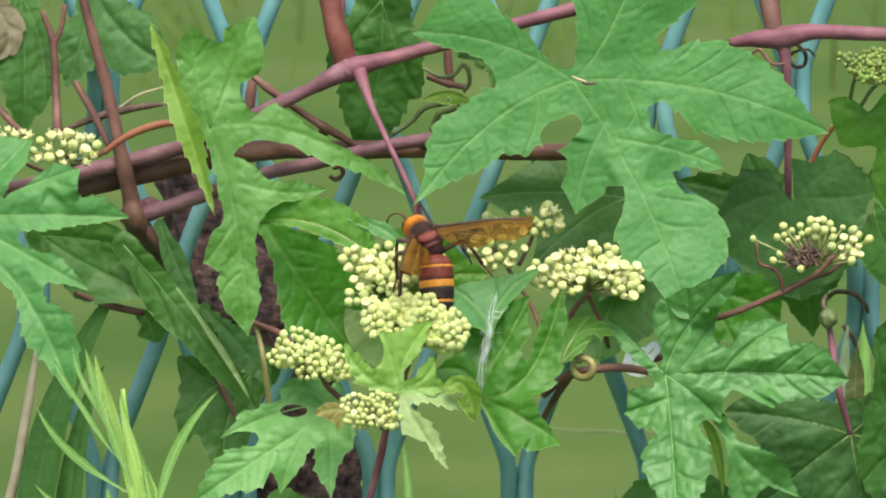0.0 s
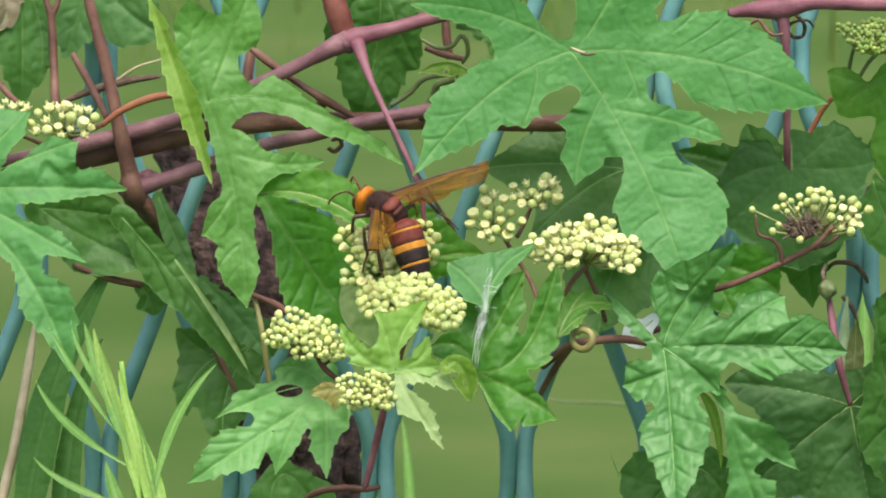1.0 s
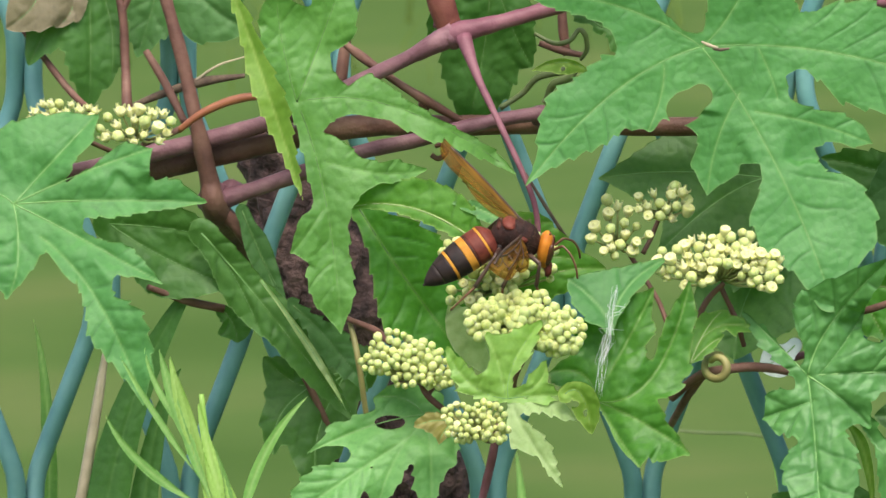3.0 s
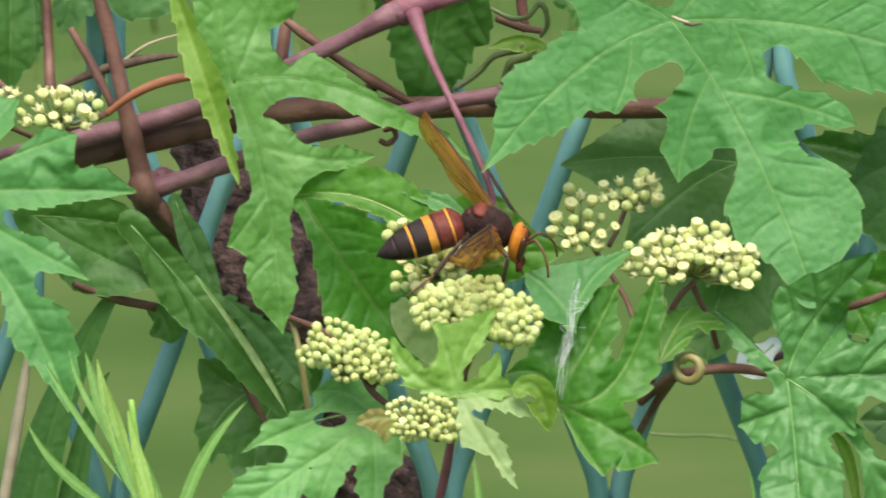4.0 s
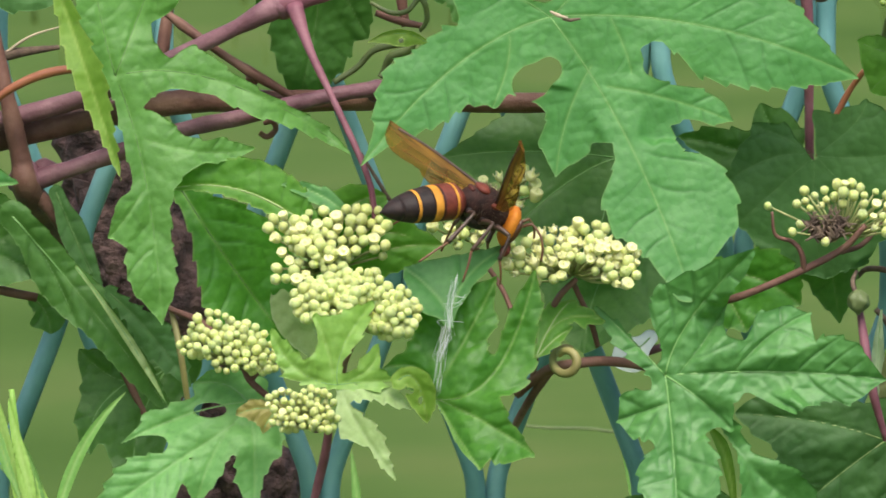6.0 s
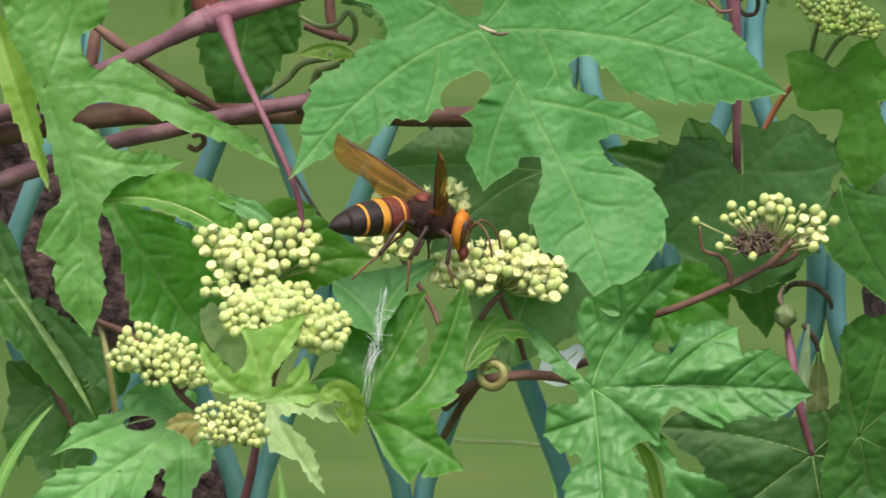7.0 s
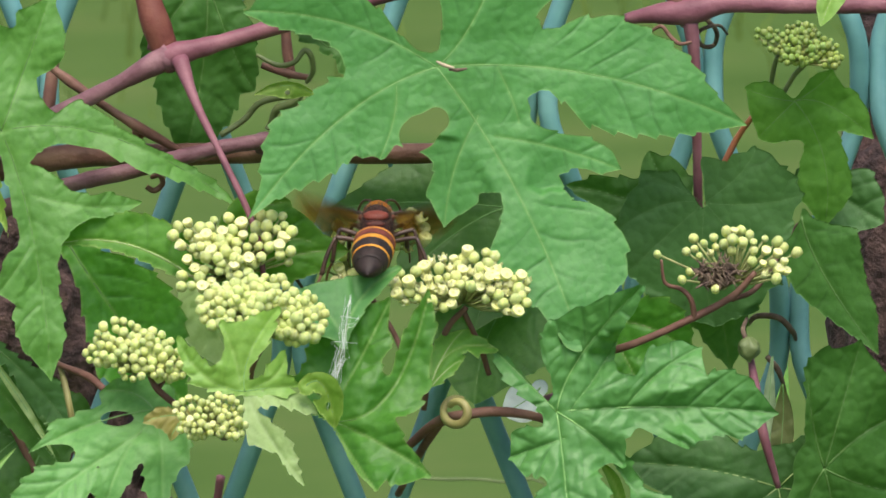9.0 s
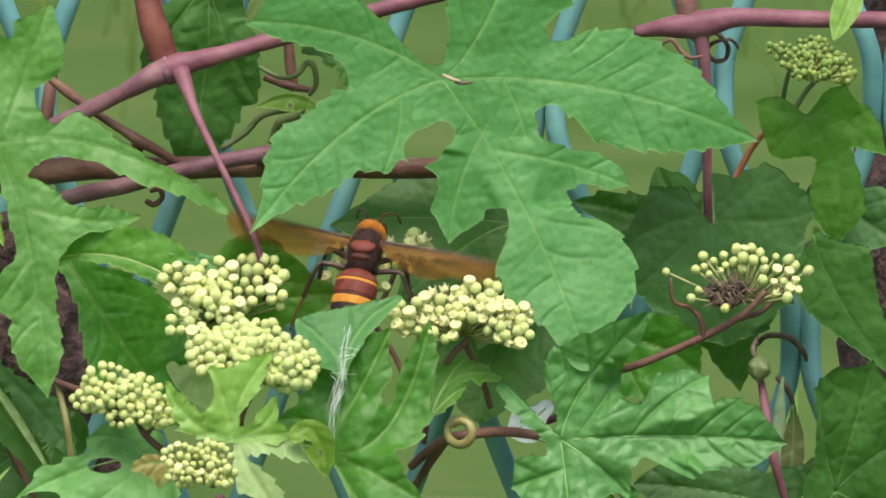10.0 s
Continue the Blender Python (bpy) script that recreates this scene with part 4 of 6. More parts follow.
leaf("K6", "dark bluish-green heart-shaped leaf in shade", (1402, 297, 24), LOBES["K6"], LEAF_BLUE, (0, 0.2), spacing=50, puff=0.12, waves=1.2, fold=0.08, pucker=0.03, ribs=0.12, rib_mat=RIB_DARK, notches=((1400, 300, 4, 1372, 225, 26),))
lobe("K6low", (1408, 380), (1424, 455), (1438, 545), 0, (20, 40, 42, 30, 2), (20, 44, 44, 30, 2))
lobe("K6low", (1408, 380), (1380, 440), (1362, 500), 0, (14, 26, 28, 20, 1), (14, 26, 28, 20, 1))
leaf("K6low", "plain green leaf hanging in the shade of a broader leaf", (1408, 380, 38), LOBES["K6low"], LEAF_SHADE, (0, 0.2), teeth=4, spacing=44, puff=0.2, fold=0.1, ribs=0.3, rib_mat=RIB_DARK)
lobe("K7", (1537, 149), (1502, 143), (1467, 130), 0, (56, 66, 62, 34, 2), (2, 14, 21, 20, 5))
lobe("K7", (1537, 149), (1505, 180), (1484, 200), 0, (0, 132, 34, 21, 3), (0, 59, 63, 41, 2))
lobe("K7", (1537, 149), (1587, 156), (1651, 203), 0, (0, 9, 38, 28, 2), (10, 102, 0, 19, 4))
lobe("K7", (1537, 149), (1579, 233), (1579, 335), 0, (0, 28, 34, 36, 2), (0, 13, 39, 46, 9))
lobe("K7", (1537, 149), (1567, 131), (1594, 106), 0, (3, 10, 16, 16, 5), (56, 58, 79, 85, 2))
leaf("K7", "bright green lobed leaf below green buds", (1537, 149, 16), LOBES["K7"], LEAF_GRASSY, (0, 0.3), teeth=3, spacing=40, puff=0.12, waves=1.6, fold=0.1, ribs=0.3, rib_mat=RIB_DARK)
lobe("K7b", (1545, 319), (1577, 405), (1656, 523), 0, (13, 73, 64, 48, 35, 2), (0, 47, 49, 32, 16, 2))
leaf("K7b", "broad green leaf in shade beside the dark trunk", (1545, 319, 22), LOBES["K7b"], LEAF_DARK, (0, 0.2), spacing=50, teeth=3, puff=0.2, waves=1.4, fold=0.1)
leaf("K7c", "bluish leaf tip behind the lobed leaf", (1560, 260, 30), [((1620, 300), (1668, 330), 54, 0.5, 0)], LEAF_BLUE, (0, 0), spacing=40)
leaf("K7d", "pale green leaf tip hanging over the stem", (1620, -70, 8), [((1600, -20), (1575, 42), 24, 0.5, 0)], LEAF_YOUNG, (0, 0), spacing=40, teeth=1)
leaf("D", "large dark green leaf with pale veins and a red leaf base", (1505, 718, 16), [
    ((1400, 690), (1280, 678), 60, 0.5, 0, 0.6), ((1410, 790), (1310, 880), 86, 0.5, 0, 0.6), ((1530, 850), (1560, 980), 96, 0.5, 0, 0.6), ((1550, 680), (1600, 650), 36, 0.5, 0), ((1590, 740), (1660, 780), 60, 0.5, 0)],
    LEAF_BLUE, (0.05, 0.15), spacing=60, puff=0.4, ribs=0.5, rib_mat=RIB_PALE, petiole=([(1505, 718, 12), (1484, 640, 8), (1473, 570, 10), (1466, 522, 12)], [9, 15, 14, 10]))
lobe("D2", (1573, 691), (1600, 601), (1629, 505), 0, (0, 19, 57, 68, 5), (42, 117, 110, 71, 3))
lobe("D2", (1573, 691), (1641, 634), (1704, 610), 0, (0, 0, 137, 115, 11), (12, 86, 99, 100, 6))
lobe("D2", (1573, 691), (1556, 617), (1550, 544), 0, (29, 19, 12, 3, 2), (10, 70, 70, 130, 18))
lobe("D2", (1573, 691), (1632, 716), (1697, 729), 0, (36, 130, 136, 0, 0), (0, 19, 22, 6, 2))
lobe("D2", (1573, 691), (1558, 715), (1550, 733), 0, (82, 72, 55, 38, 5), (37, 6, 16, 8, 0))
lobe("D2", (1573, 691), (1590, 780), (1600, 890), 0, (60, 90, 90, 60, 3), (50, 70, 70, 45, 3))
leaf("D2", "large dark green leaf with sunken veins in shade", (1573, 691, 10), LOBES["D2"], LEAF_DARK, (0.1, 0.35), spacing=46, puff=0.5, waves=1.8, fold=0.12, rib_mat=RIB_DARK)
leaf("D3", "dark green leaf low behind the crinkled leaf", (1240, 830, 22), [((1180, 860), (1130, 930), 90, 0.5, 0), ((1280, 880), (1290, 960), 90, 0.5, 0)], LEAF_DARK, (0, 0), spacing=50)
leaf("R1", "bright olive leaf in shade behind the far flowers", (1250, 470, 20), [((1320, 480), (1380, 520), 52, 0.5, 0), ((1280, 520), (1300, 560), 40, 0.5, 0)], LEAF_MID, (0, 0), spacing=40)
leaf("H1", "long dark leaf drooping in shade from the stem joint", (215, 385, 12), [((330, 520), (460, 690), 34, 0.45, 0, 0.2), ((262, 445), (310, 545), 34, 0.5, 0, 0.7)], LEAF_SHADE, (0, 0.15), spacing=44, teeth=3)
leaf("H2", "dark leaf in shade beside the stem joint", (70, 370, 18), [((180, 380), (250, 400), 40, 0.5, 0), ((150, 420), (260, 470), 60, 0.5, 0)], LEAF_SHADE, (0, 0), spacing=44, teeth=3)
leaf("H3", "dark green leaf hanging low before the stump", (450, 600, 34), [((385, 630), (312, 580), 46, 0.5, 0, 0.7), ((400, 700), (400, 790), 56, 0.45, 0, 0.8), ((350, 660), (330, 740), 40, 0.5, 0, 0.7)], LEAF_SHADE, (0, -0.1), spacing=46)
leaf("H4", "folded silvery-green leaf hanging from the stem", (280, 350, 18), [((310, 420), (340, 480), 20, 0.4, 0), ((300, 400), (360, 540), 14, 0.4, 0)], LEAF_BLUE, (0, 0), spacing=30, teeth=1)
# a pale strip laid along the leaf: the lit edge is put into its colour
leaf("H5", "long narrow leaf edge with the light on it painted pale", (310, 460, 8), [((390, 572), (452, 682), 8, 0.5, 0, 0.6)], LEAF_PALE, (0, 0), teeth=0, spacing=60, step=3)
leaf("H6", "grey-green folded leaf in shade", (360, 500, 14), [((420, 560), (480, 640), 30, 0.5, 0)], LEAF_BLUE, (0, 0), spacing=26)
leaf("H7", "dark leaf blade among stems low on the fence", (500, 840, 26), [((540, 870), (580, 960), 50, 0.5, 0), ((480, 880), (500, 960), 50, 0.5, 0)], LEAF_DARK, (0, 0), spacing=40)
leaf("H8", "small leaf in shade below the stem", (250, 510, 26), [((265, 530), (272, 560), 32, 0.5, 0)], LEAF_DARK, (0, 0), spacing=30)
lobe("curl", (826, 128), (788, 116), (742, 128), 0, (6, 18, 20, 12, 2), (4, 6, 7, 5, 1))
leaf("curl", "small curled olive-green leaf with a pale rim among tendrils", (826, 128, 14), LOBES["curl"], LEAF_UNDER, (0, 0.5), teeth=1, spacing=40, puff=0.3, waves=3.0, ribs=0.3, holes=((790, 126, 4, 1.0),))
leaf("N", "narrow dark leaf among the tendrils", (850, 60, 20), [((870, 70), (876, 110), 16, 0.5, 0), ((820, 40), (790, 30), 16, 0.5, 0)], LEAF_DARK, (0, 0), spacing=30)
leaf("scrap", "pale bluish-white leaf underside behind the crinkled leaf", (1156, 566, 4), [((1132, 586), (1098, 604), 30, 0.5, 0)], PALE, (0, -0.6), teeth=0, spacing=40, puff=0.1)
lobe("paletwo", (1514, 566), (1512, 640), (1500, 716), 0, (3, 14, 18, 13, 1), (3, 13, 17, 13, 1))
leaf("paletwo", "narrow olive-brown leaf hanging beside the fence wire", (1514, 566, 26), LOBES["paletwo"], LEAF_OLIVE, (0, 0.2), teeth=0, spacing=60, puff=0.1, step=3, ribs=0.4)
# a pale upright strip that fills the gap behind the red leaf stalk
lobe("strip", (1500, 524), (1494, 600), (1494, 705), 0, (2, 8, 11, 8, 1), (2, 8, 11, 8, 1))
leaf("strip", "pale narrow strip behind the red leaf stalk", (1500, 524, 34), LOBES["strip"], STRIP_PALE, (0, 0), teeth=0, spacing=60, puff=0.1, step=3, ribs=0.3)

def dry_bud(x, y, d, wide, tall):
    """A shrivelled bud: a ribbed lump drawn out to a point, on a short stub."""
    base = at(x, y, d)
    ob = thing("dry_bud", base, "shrivelled olive-brown bud hanging beside the fence wire", "bud")
    verts, faces, n, rings = [], [], 24, 15
    for i in range(rings):
        t = i / (rings - 1)
        r = math.sin(math.pi * min(0.97, 0.04 + t)) ** 0.7
        for k in range(n):
            a = 2 * math.pi * k / n
            q = r * (1 + 0.1 * math.cos(5 * a + 3 * t) + 0.3 * noise.noise(Vector((math.cos(a) * 1.6, math.sin(a) * 1.6, t * 3 + 2))))
            verts.append(RIGHT * (math.cos(a) * q * wide / 2 * UNIT) - AHEAD * (math.sin(a) * q * wide / 2 * UNIT) + UPWARD * ((0.5 - t) * tall * UNIT))
    for i in range(rings - 1):
        for k in range(n):
            a, b = i * n + k, i * n + (k + 1) % n
            faces.append((a, a + n, b + n, b))
    part("husk", mesh_of("husk", verts, faces, STEM_GREEN), ob)
    part("stub", mesh_of("stub", *stalk([(x - 4, y - tall * 0.4, d), (x - 8, y - tall * 0.8, d + 2), (x - 2, y - tall * 1.2, d + 6)], [8, 7, 6], base), WITHERED), ob)


dry_bud(1464, 514, 8, 33, 38)

# ---- grass and the young shoot ----
def ground_row(d):
    """The plan row at which the ground lies, d mm beyond the sheet."""
    k = 1 + d * 0.001 / FAR
    return 441 + (0.9 - d * 0.001 * math.sin(PITCH)) / (UNIT * k * math.cos(PITCH))


def blade(points, width, mat, label, name="grass_blade", category="grass", group="grass blades"):
    a, b, c = points
    return leaf(str(a), label, a, [(b[:2], c[:2], width, 0.42, 0)], mat, (0, 0), teeth=0, puff=0.25, cup=0.5, spacing=900, step=3.0, waves=0.4, ribs=0, name=name, category=category, group=group)


SHOOT = thing("green_shoot", at(245, 960, -30), "upright lime-green shoot with narrow leaves before the fence", "plant")
part("stem", mesh_of("stem", *stalk([(215, 640, -30), (228, 760, -30), (245, 880, -30), (262, 1300, -20), (270, ground_row(-20) + 30, -20)], [8, 14, 18, 20, 24], SHOOT.location), BLADE_YELLOW), SHOOT)
rng = random.Random(17)
NARROW = [((74, 556), (140, 670), (226, 790), 6, 0), ((124, 546), (146, 630), (216, 730), 6, 0), ((56, 655), (112, 742), (222, 822), 8, 0), ((396, 634), (312, 740), (272, 890), 9, 0),
          ((48, 792), (110, 850), (225, 895), 7, 0), ((188, 808), (196, 850), (226, 930), 11, 0), ((258, 776), (254, 830), (264, 910), 7, 1)]
for i in range(9):
    # the young leaves of the tip lie close along the stem, each over the next
    u = i / 8
    tip = (146 + 100 * u + rng.uniform(-12, 12), 552 + 190 * u + rng.uniform(-14, 14))
    foot = (tip[0] + 52 + rng.uniform(-4, 8), tip[1] + 185 + rng.uniform(-15, 35))
    mid = ((tip[0] + foot[0]) / 2 - rng.uniform(-3, 7), (tip[1] + foot[1]) / 2)
    NARROW.append((tip, mid, foot, rng.uniform(8, 11), i % 3 != 0))
for tip, mid, foot, wide, lime in NARROW:
    b = blade(((*foot, -32), (*mid, 0), tip), wide * 1.25, BLADE_YELLOW if lime else BLADE, "")
    child = b.children[0]
    child.parent, child.location, child.name = SHOOT, b.location - SHOOT.location, "narrow_leaf"
    bpy.data.objects.remove(b)

for foot, mid, tip, wide, mat, label in (
        ((30, 1100, 20), (90, 700), (225, 440), 34, LEAF_DARK, "broad dark green grass blade before the fence"),
        ((110, 1100, 26), (130, 760), (190, 590), 26, LEAF_DARK, "broad dark green grass blade before the fence"),
        ((730, 1000, 900), (722, 830), (708, 720), 11, BLADE, "lime grass blade behind the fence"),
        ((1150, 940, 40), (1105, 860), (1068, 776), 5, BLADE, "thin green grass blade beside the fence wire"),
        ((-40, 1000, 80), (-30, 700), (-60, 500), 14, BLADE, "pale grass blade behind the fence"),
        ((1160, 900, 500), (1130, 740), (1100, 640), 12, BLADE, "lime grass blade behind the fence"),
        ((1535, 900, 500), (1530, 640), (1535, 430), 14, BLADE, "pale grass stalk behind the fence")):
    ob = blade((foot, mid, tip), wide, mat, label)
    x, y, d = foot
    part("stem", mesh_of("stem", *stalk([(x, y - 20, d), (x + 10, (y + ground_row(d)) / 2, d), (x, ground_row(d) + 40, d)], [wide * 0.5, 14, 16], ob.location), mat), ob)


def dry_stalk(points, widths, label, rooted=True, mat=None):
    if rooted:
        x, y, d = points[-1]
        points = [*points, (x + 30, y + 400, d + 5), (x, ground_row(d) + 30, d)]
        widths = [*widths, widths[-1], widths[-1]]
    base = at(*points[-1])
    ob = thing("dry_stalk", base, label, "dry stalk")
    part("stalk", mesh_of("stalk", *stalk(points, widths, base, 8, 0.05), mat or STEM_DRY), ob)


dry_stalk([(62, 575, 30), (50, 650, 30), (28, 780, 30), (0, 960, 30)], [10, 17, 19, 18], "straw-coloured dry stalk before the fence")
dry_stalk([(135, 740, 70), (110, 800, 75), (100, 860, 80), (95, 1000, 80)], [9, 12, 12, 12], "straw-coloured dry stalk behind the fence")
dry_stalk([(935, 702, 1500), (1010, 712, 1500), (1110, 718, 1500), (1200, 760, 1500)], [3, 6, 6, 4], "dry straw lying in the grass behind the fence", True, STEM_GREEN)
dry_stalk([(1400, 632, 1500), (1480, 645, 1500), (1560, 662, 1500), (1640, 720, 1500)], [8, 10, 10, 10], "dry straw lying in the grass behind the fence", True, STEM_OLIVE)
dry_stalk([(90, 190, 32), (150, 165, 32), (215, 145, 30), (285, 135, 30)], [8, 13, 17, 7], "dry folded grey-brown leaf stalk across the fence", False, WITHERED)
dry_stalk([(200, 148, 30), (240, 120, 28), (285, 105, 28)], [6, 4, 2], "thin dry grass awn across the fence", False)


# ---- flower clusters ----
def bud_mesh():
    verts, faces, n = [], [], 10
    prof = [(0.0, -1.0), (0.55, -0.88), (0.9, -0.45), (1.0, 0.05), (0.88, 0.5), (0.55, 0.8), (0.22, 0.9), (0.14, 1.02), (0.0, 1.05)]
    for r, z in prof:
        for k in range(n):
            a = 2 * math.pi * k / n
            verts.append((r * math.cos(a) * (1 + 0.05 * (-1) ** k), r * math.sin(a) * (1 + 0.05 * (-1) ** k), z))
    for i in range(len(prof) - 1):
        for k in range(n):
            a, b = i * n + k, i * n + (k + 1) % n
            faces.append((a, b, b + n, a + n))
    return verts, faces


def floret_mesh():
    """An opened floret: a cup with a flat disc, five stubby bent petals and a style."""
    verts, faces, n = [], [], 10
    for r, z in [(0.0, -1.0), (0.55, -0.85), (0.88, -0.35), (1.0, 0.2), (0.98, 0.5), (0.86, 0.6), (0.74, 0.5), (0.3, 0.5), (0.13, 0.78), (0.0, 0.8)]:
        for k in range(n):
            a = 2 * math.pi * k / n
            verts.append((r * math.cos(a), r * math.sin(a), z))
    for i in range(9):
        for k in range(n):
            a, b = i * n + k, i * n + (k + 1) % n
            faces.append((a, b, b + n, a + n))
    for k in range(3):
        a = 2 * math.pi * k * 0.4 + 0.2
        u, v = Vector((math.cos(a), math.sin(a), 0)), Vector((-math.sin(a), math.cos(a), 0))
        z, i = Vector((0, 0, 1)), len(verts)
        verts += [tuple(q) for q in (u * 0.8 + v * 0.25 + z * 0.1, u * 0.8 - v * 0.25 + z * 0.1, u * 1.08 - v * 0.2 + z * 0.25, u * 1.08 + v * 0.2 + z * 0.25, u * 1.16 + z * 0.42)]
        faces += [(i, i + 1, i + 2, i + 3), (i + 3, i + 2, i + 4)]
    return verts, faces


def blossom_mesh():
    """A floret in full flower: a swollen cup, five narrow petals bent up and out, and a stout style."""
    verts, faces, n = [], [], 10
    for r, z in [(0.0, -1.0), (0.5, -0.85), (0.82, -0.35), (0.85, 0.1), (0.7, 0.35), (0.3, 0.45), (0.16, 0.95), (0.0, 1.0)]:
        for k in range(n):
            a = 2 * math.pi * k / n
            verts.append((r * math.cos(a), r * math.sin(a), z))
    for i in range(7):
        for k in range(n):
            a, b = i * n + k, i * n + (k + 1) % n
            faces.append((a, b, b + n, a + n))
    for k in range(5):
        a = 2 * math.pi * k / 5 + 0.3
        u, v, z = Vector((math.cos(a), math.sin(a), 0)), Vector((-math.sin(a), math.cos(a), 0)), Vector((0, 0, 1))
        i = len(verts)
        spots = ((0.6, 0.1, 0.3), (0.98, 0.35, 0.3), (1.12, 0.68, 0.2), (1.0, 0.85, 0.05))
        for out, up, half in spots:
            verts += [tuple(u * out + v * half + z * up), tuple(u * out - v * half + z * up), tuple(u * (out - 0.14) + z * (up + 0.04))]
        for q in range(3):
            b = i + 3 * q
            faces += [(b, b + 1, b + 4, b + 3), (b + 1, b + 2, b + 5, b + 4), (b + 2, b, b + 3, b + 5)]
    return verts, faces


BUD_SHAPES = {key: mesh_of("bud", *bud_mesh(), mat) for key, mat in (("cream", BUD), ("green", BUD_GREEN))}
FLORET_SHAPE = mesh_of("floret", *floret_mesh(), FLOWER)
BLOSSOM_SHAPE = mesh_of("blossom", *blossom_mesh(), FLOWER)
CLUSTERS = {}


def cluster(key, label, centre, rx, ry, size, opened=0.1, stalks=(), tint="cream", packing=0.84, seed=1, lean=0.45, hub=None, pieces=(), fill=1.4, flowering=0.0, stalk_mat=STEM_BROWN):
    """A flat-topped cluster of buds on short stalks that meet in a hub; stalks: (points, widths)."""
    rng = random.Random(seed)
    cx, cy, cd = centre
    base = at(cx, cy + ry, cd + 8)
    ob = thing("flower_cluster", base, label, "flower cluster", "flower clusters of the vine")
    spots = []
    for ux, uy, urx, ury in pieces or [(cx, cy, rx, ry)]:
        want = max(1, round(urx * ury * math.pi / size ** 2 * fill))
        had, tries, gap = len(spots), 0, size * packing
        while len(spots) - had < want and tries < 3000:
            tries += 1
            a, r = rng.uniform(0, 2 * math.pi), math.sqrt(rng.random())
            x, y = ux - cx + r * math.cos(a) * urx, uy - cy + r * math.sin(a) * ury
            if all(math.hypot(x - p[0], y - p[1]) > gap for p in spots):
                spots.append((x, y, min(1, math.hypot(x / rx, y / ry)) * 0.6 + r * 0.4))
            if tries % 200 == 0:
                gap *= 0.92
    mm = UNIT * 1000
    hx, hy, hd = hub or (cx, cy + ry * 0.55, cd + ry * mm * 1.1)
    middle = at(hx, hy, hd)
    strands = []
    for x, y, r in spots:
        px, py = cx + x, cy + y
        d = cd - math.sqrt(max(0, 1 - r * r)) * ry * mm * 0.5 - y * mm * lean + rng.uniform(-1.2, 2.6)
        p = at(px, py, d)
        way = (p - middle).normalized() * 0.6 + UPWARD * 0.55 - AHEAD * 0.35 + Vector([rng.uniform(-0.35, 0.35) for _ in range(3)])
        q = way.to_track_quat("Z", "Y").to_matrix().to_4x4()
        k = size * UNIT / 2 * rng.uniform(0.72, 1.15)
        is_open = rng.random() < opened
        m = Matrix.Translation(p - base) @ q @ Matrix.Rotation(rng.uniform(0, 6), 4, "Z") @ Matrix.Diagonal((k, k, k * rng.uniform(0.95, 1.3), 1))
        if rng.random() < flowering:
            part("blossom", BLOSSOM_SHAPE, ob, place=m)
        else:
            part("floret" if is_open else "bud", FLORET_SHAPE if is_open else BUD_SHAPES[tint], ob, place=m)
        bend = p * 0.45 + middle * 0.55 - UPWARD * 0.001
        strands.append(tube_data([middle - base, bend - base, p - base], [0.0005, 0.00035, 0.0003], 5))
    tagged(part("stalk_tuft", mesh_of("stalk_tuft", *joined(strands), PEDICEL), ob), "thin olive flower stalks", kind="stuff")
    for points, widths in stalks:
        part("stalk", mesh_of("stalk", *stalk(points, widths, base), stalk_mat), ob)
    CLUSTERS[key] = ob
    return ob


cluster("mid_back", "cream-green flower cluster of round buds, partly opened", (684, 448, -8), 92, 53, 17.5, 0.2, [([(690, 490, 0), (700, 530, 0), (705, 580, -6), (706, 640, -20)], [9, 9, 9, 8])], seed=3, pieces=[(626, 426, 33, 22), (734, 417, 42, 26), (763, 451, 18, 17), (655, 459, 42, 22), (630, 492, 30, 14), (705, 451, 25, 18), (672, 413, 22, 18), (692, 472, 28, 14), (650, 438, 28, 16)])
cluster("mid_front", "dense cluster of round cream-green buds on red stalks", (727, 537, -38), 92, 46, 17, 0.0, [([(735, 575, -34), (715, 610, -30), (708, 640, -24), (705, 700, -14)], [9, 10, 10, 10])], seed=4, pieces=[(680, 530, 46, 34), (735, 520, 42, 36), (778, 548, 42, 38), (700, 515, 40, 20)], fill=1.9)
cluster("left", "dense cluster of small round cream-green buds", (546, 592, -36), 74, 42, 13.8, 0.0, [([(560, 628, -30), (572, 650, -32), (600, 675, -32), (625, 700, -28)], [9, 10, 10, 10]), ([(572, 650, -32), (585, 632, -30)], [8, 6])], seed=5, pieces=[(514, 570, 33, 22), (498, 599, 31, 16), (556, 587, 37, 25), (589, 612, 31, 26), (539, 624, 20, 14)], fill=1.5)
cluster("low", "small dense cluster of tiny cream buds", (646, 692, -60), 54, 32, 12, 0.1, [([(652, 712, -44), (668, 722, -20), (681, 716, -2)], [7, 9, 10])], seed=6, pieces=[(622, 680, 26, 17), (663, 678, 33, 17), (672, 706, 28, 18), (628, 708, 26, 14)])
cluster("right", "broad cluster of cream buds with opened florets", (1034, 440, -16), 96, 40, 17.5, 0.3, [([(1040, 470, -10), (1012, 500, -8), (985, 560, -4), (975, 620, 0)], [8, 10, 10, 9]), ([(1035, 475, -8), (1060, 530, -4), (1072, 570, -2)], [9, 9, 8])], seed=7, pieces=[(960, 438, 26, 27), (1000, 450, 26, 22), (1012, 415, 34, 22), (1052, 414, 40, 28), (1092, 440, 38, 25), (1107, 465, 24, 14), (986, 480, 9, 9)], flowering=0.4)
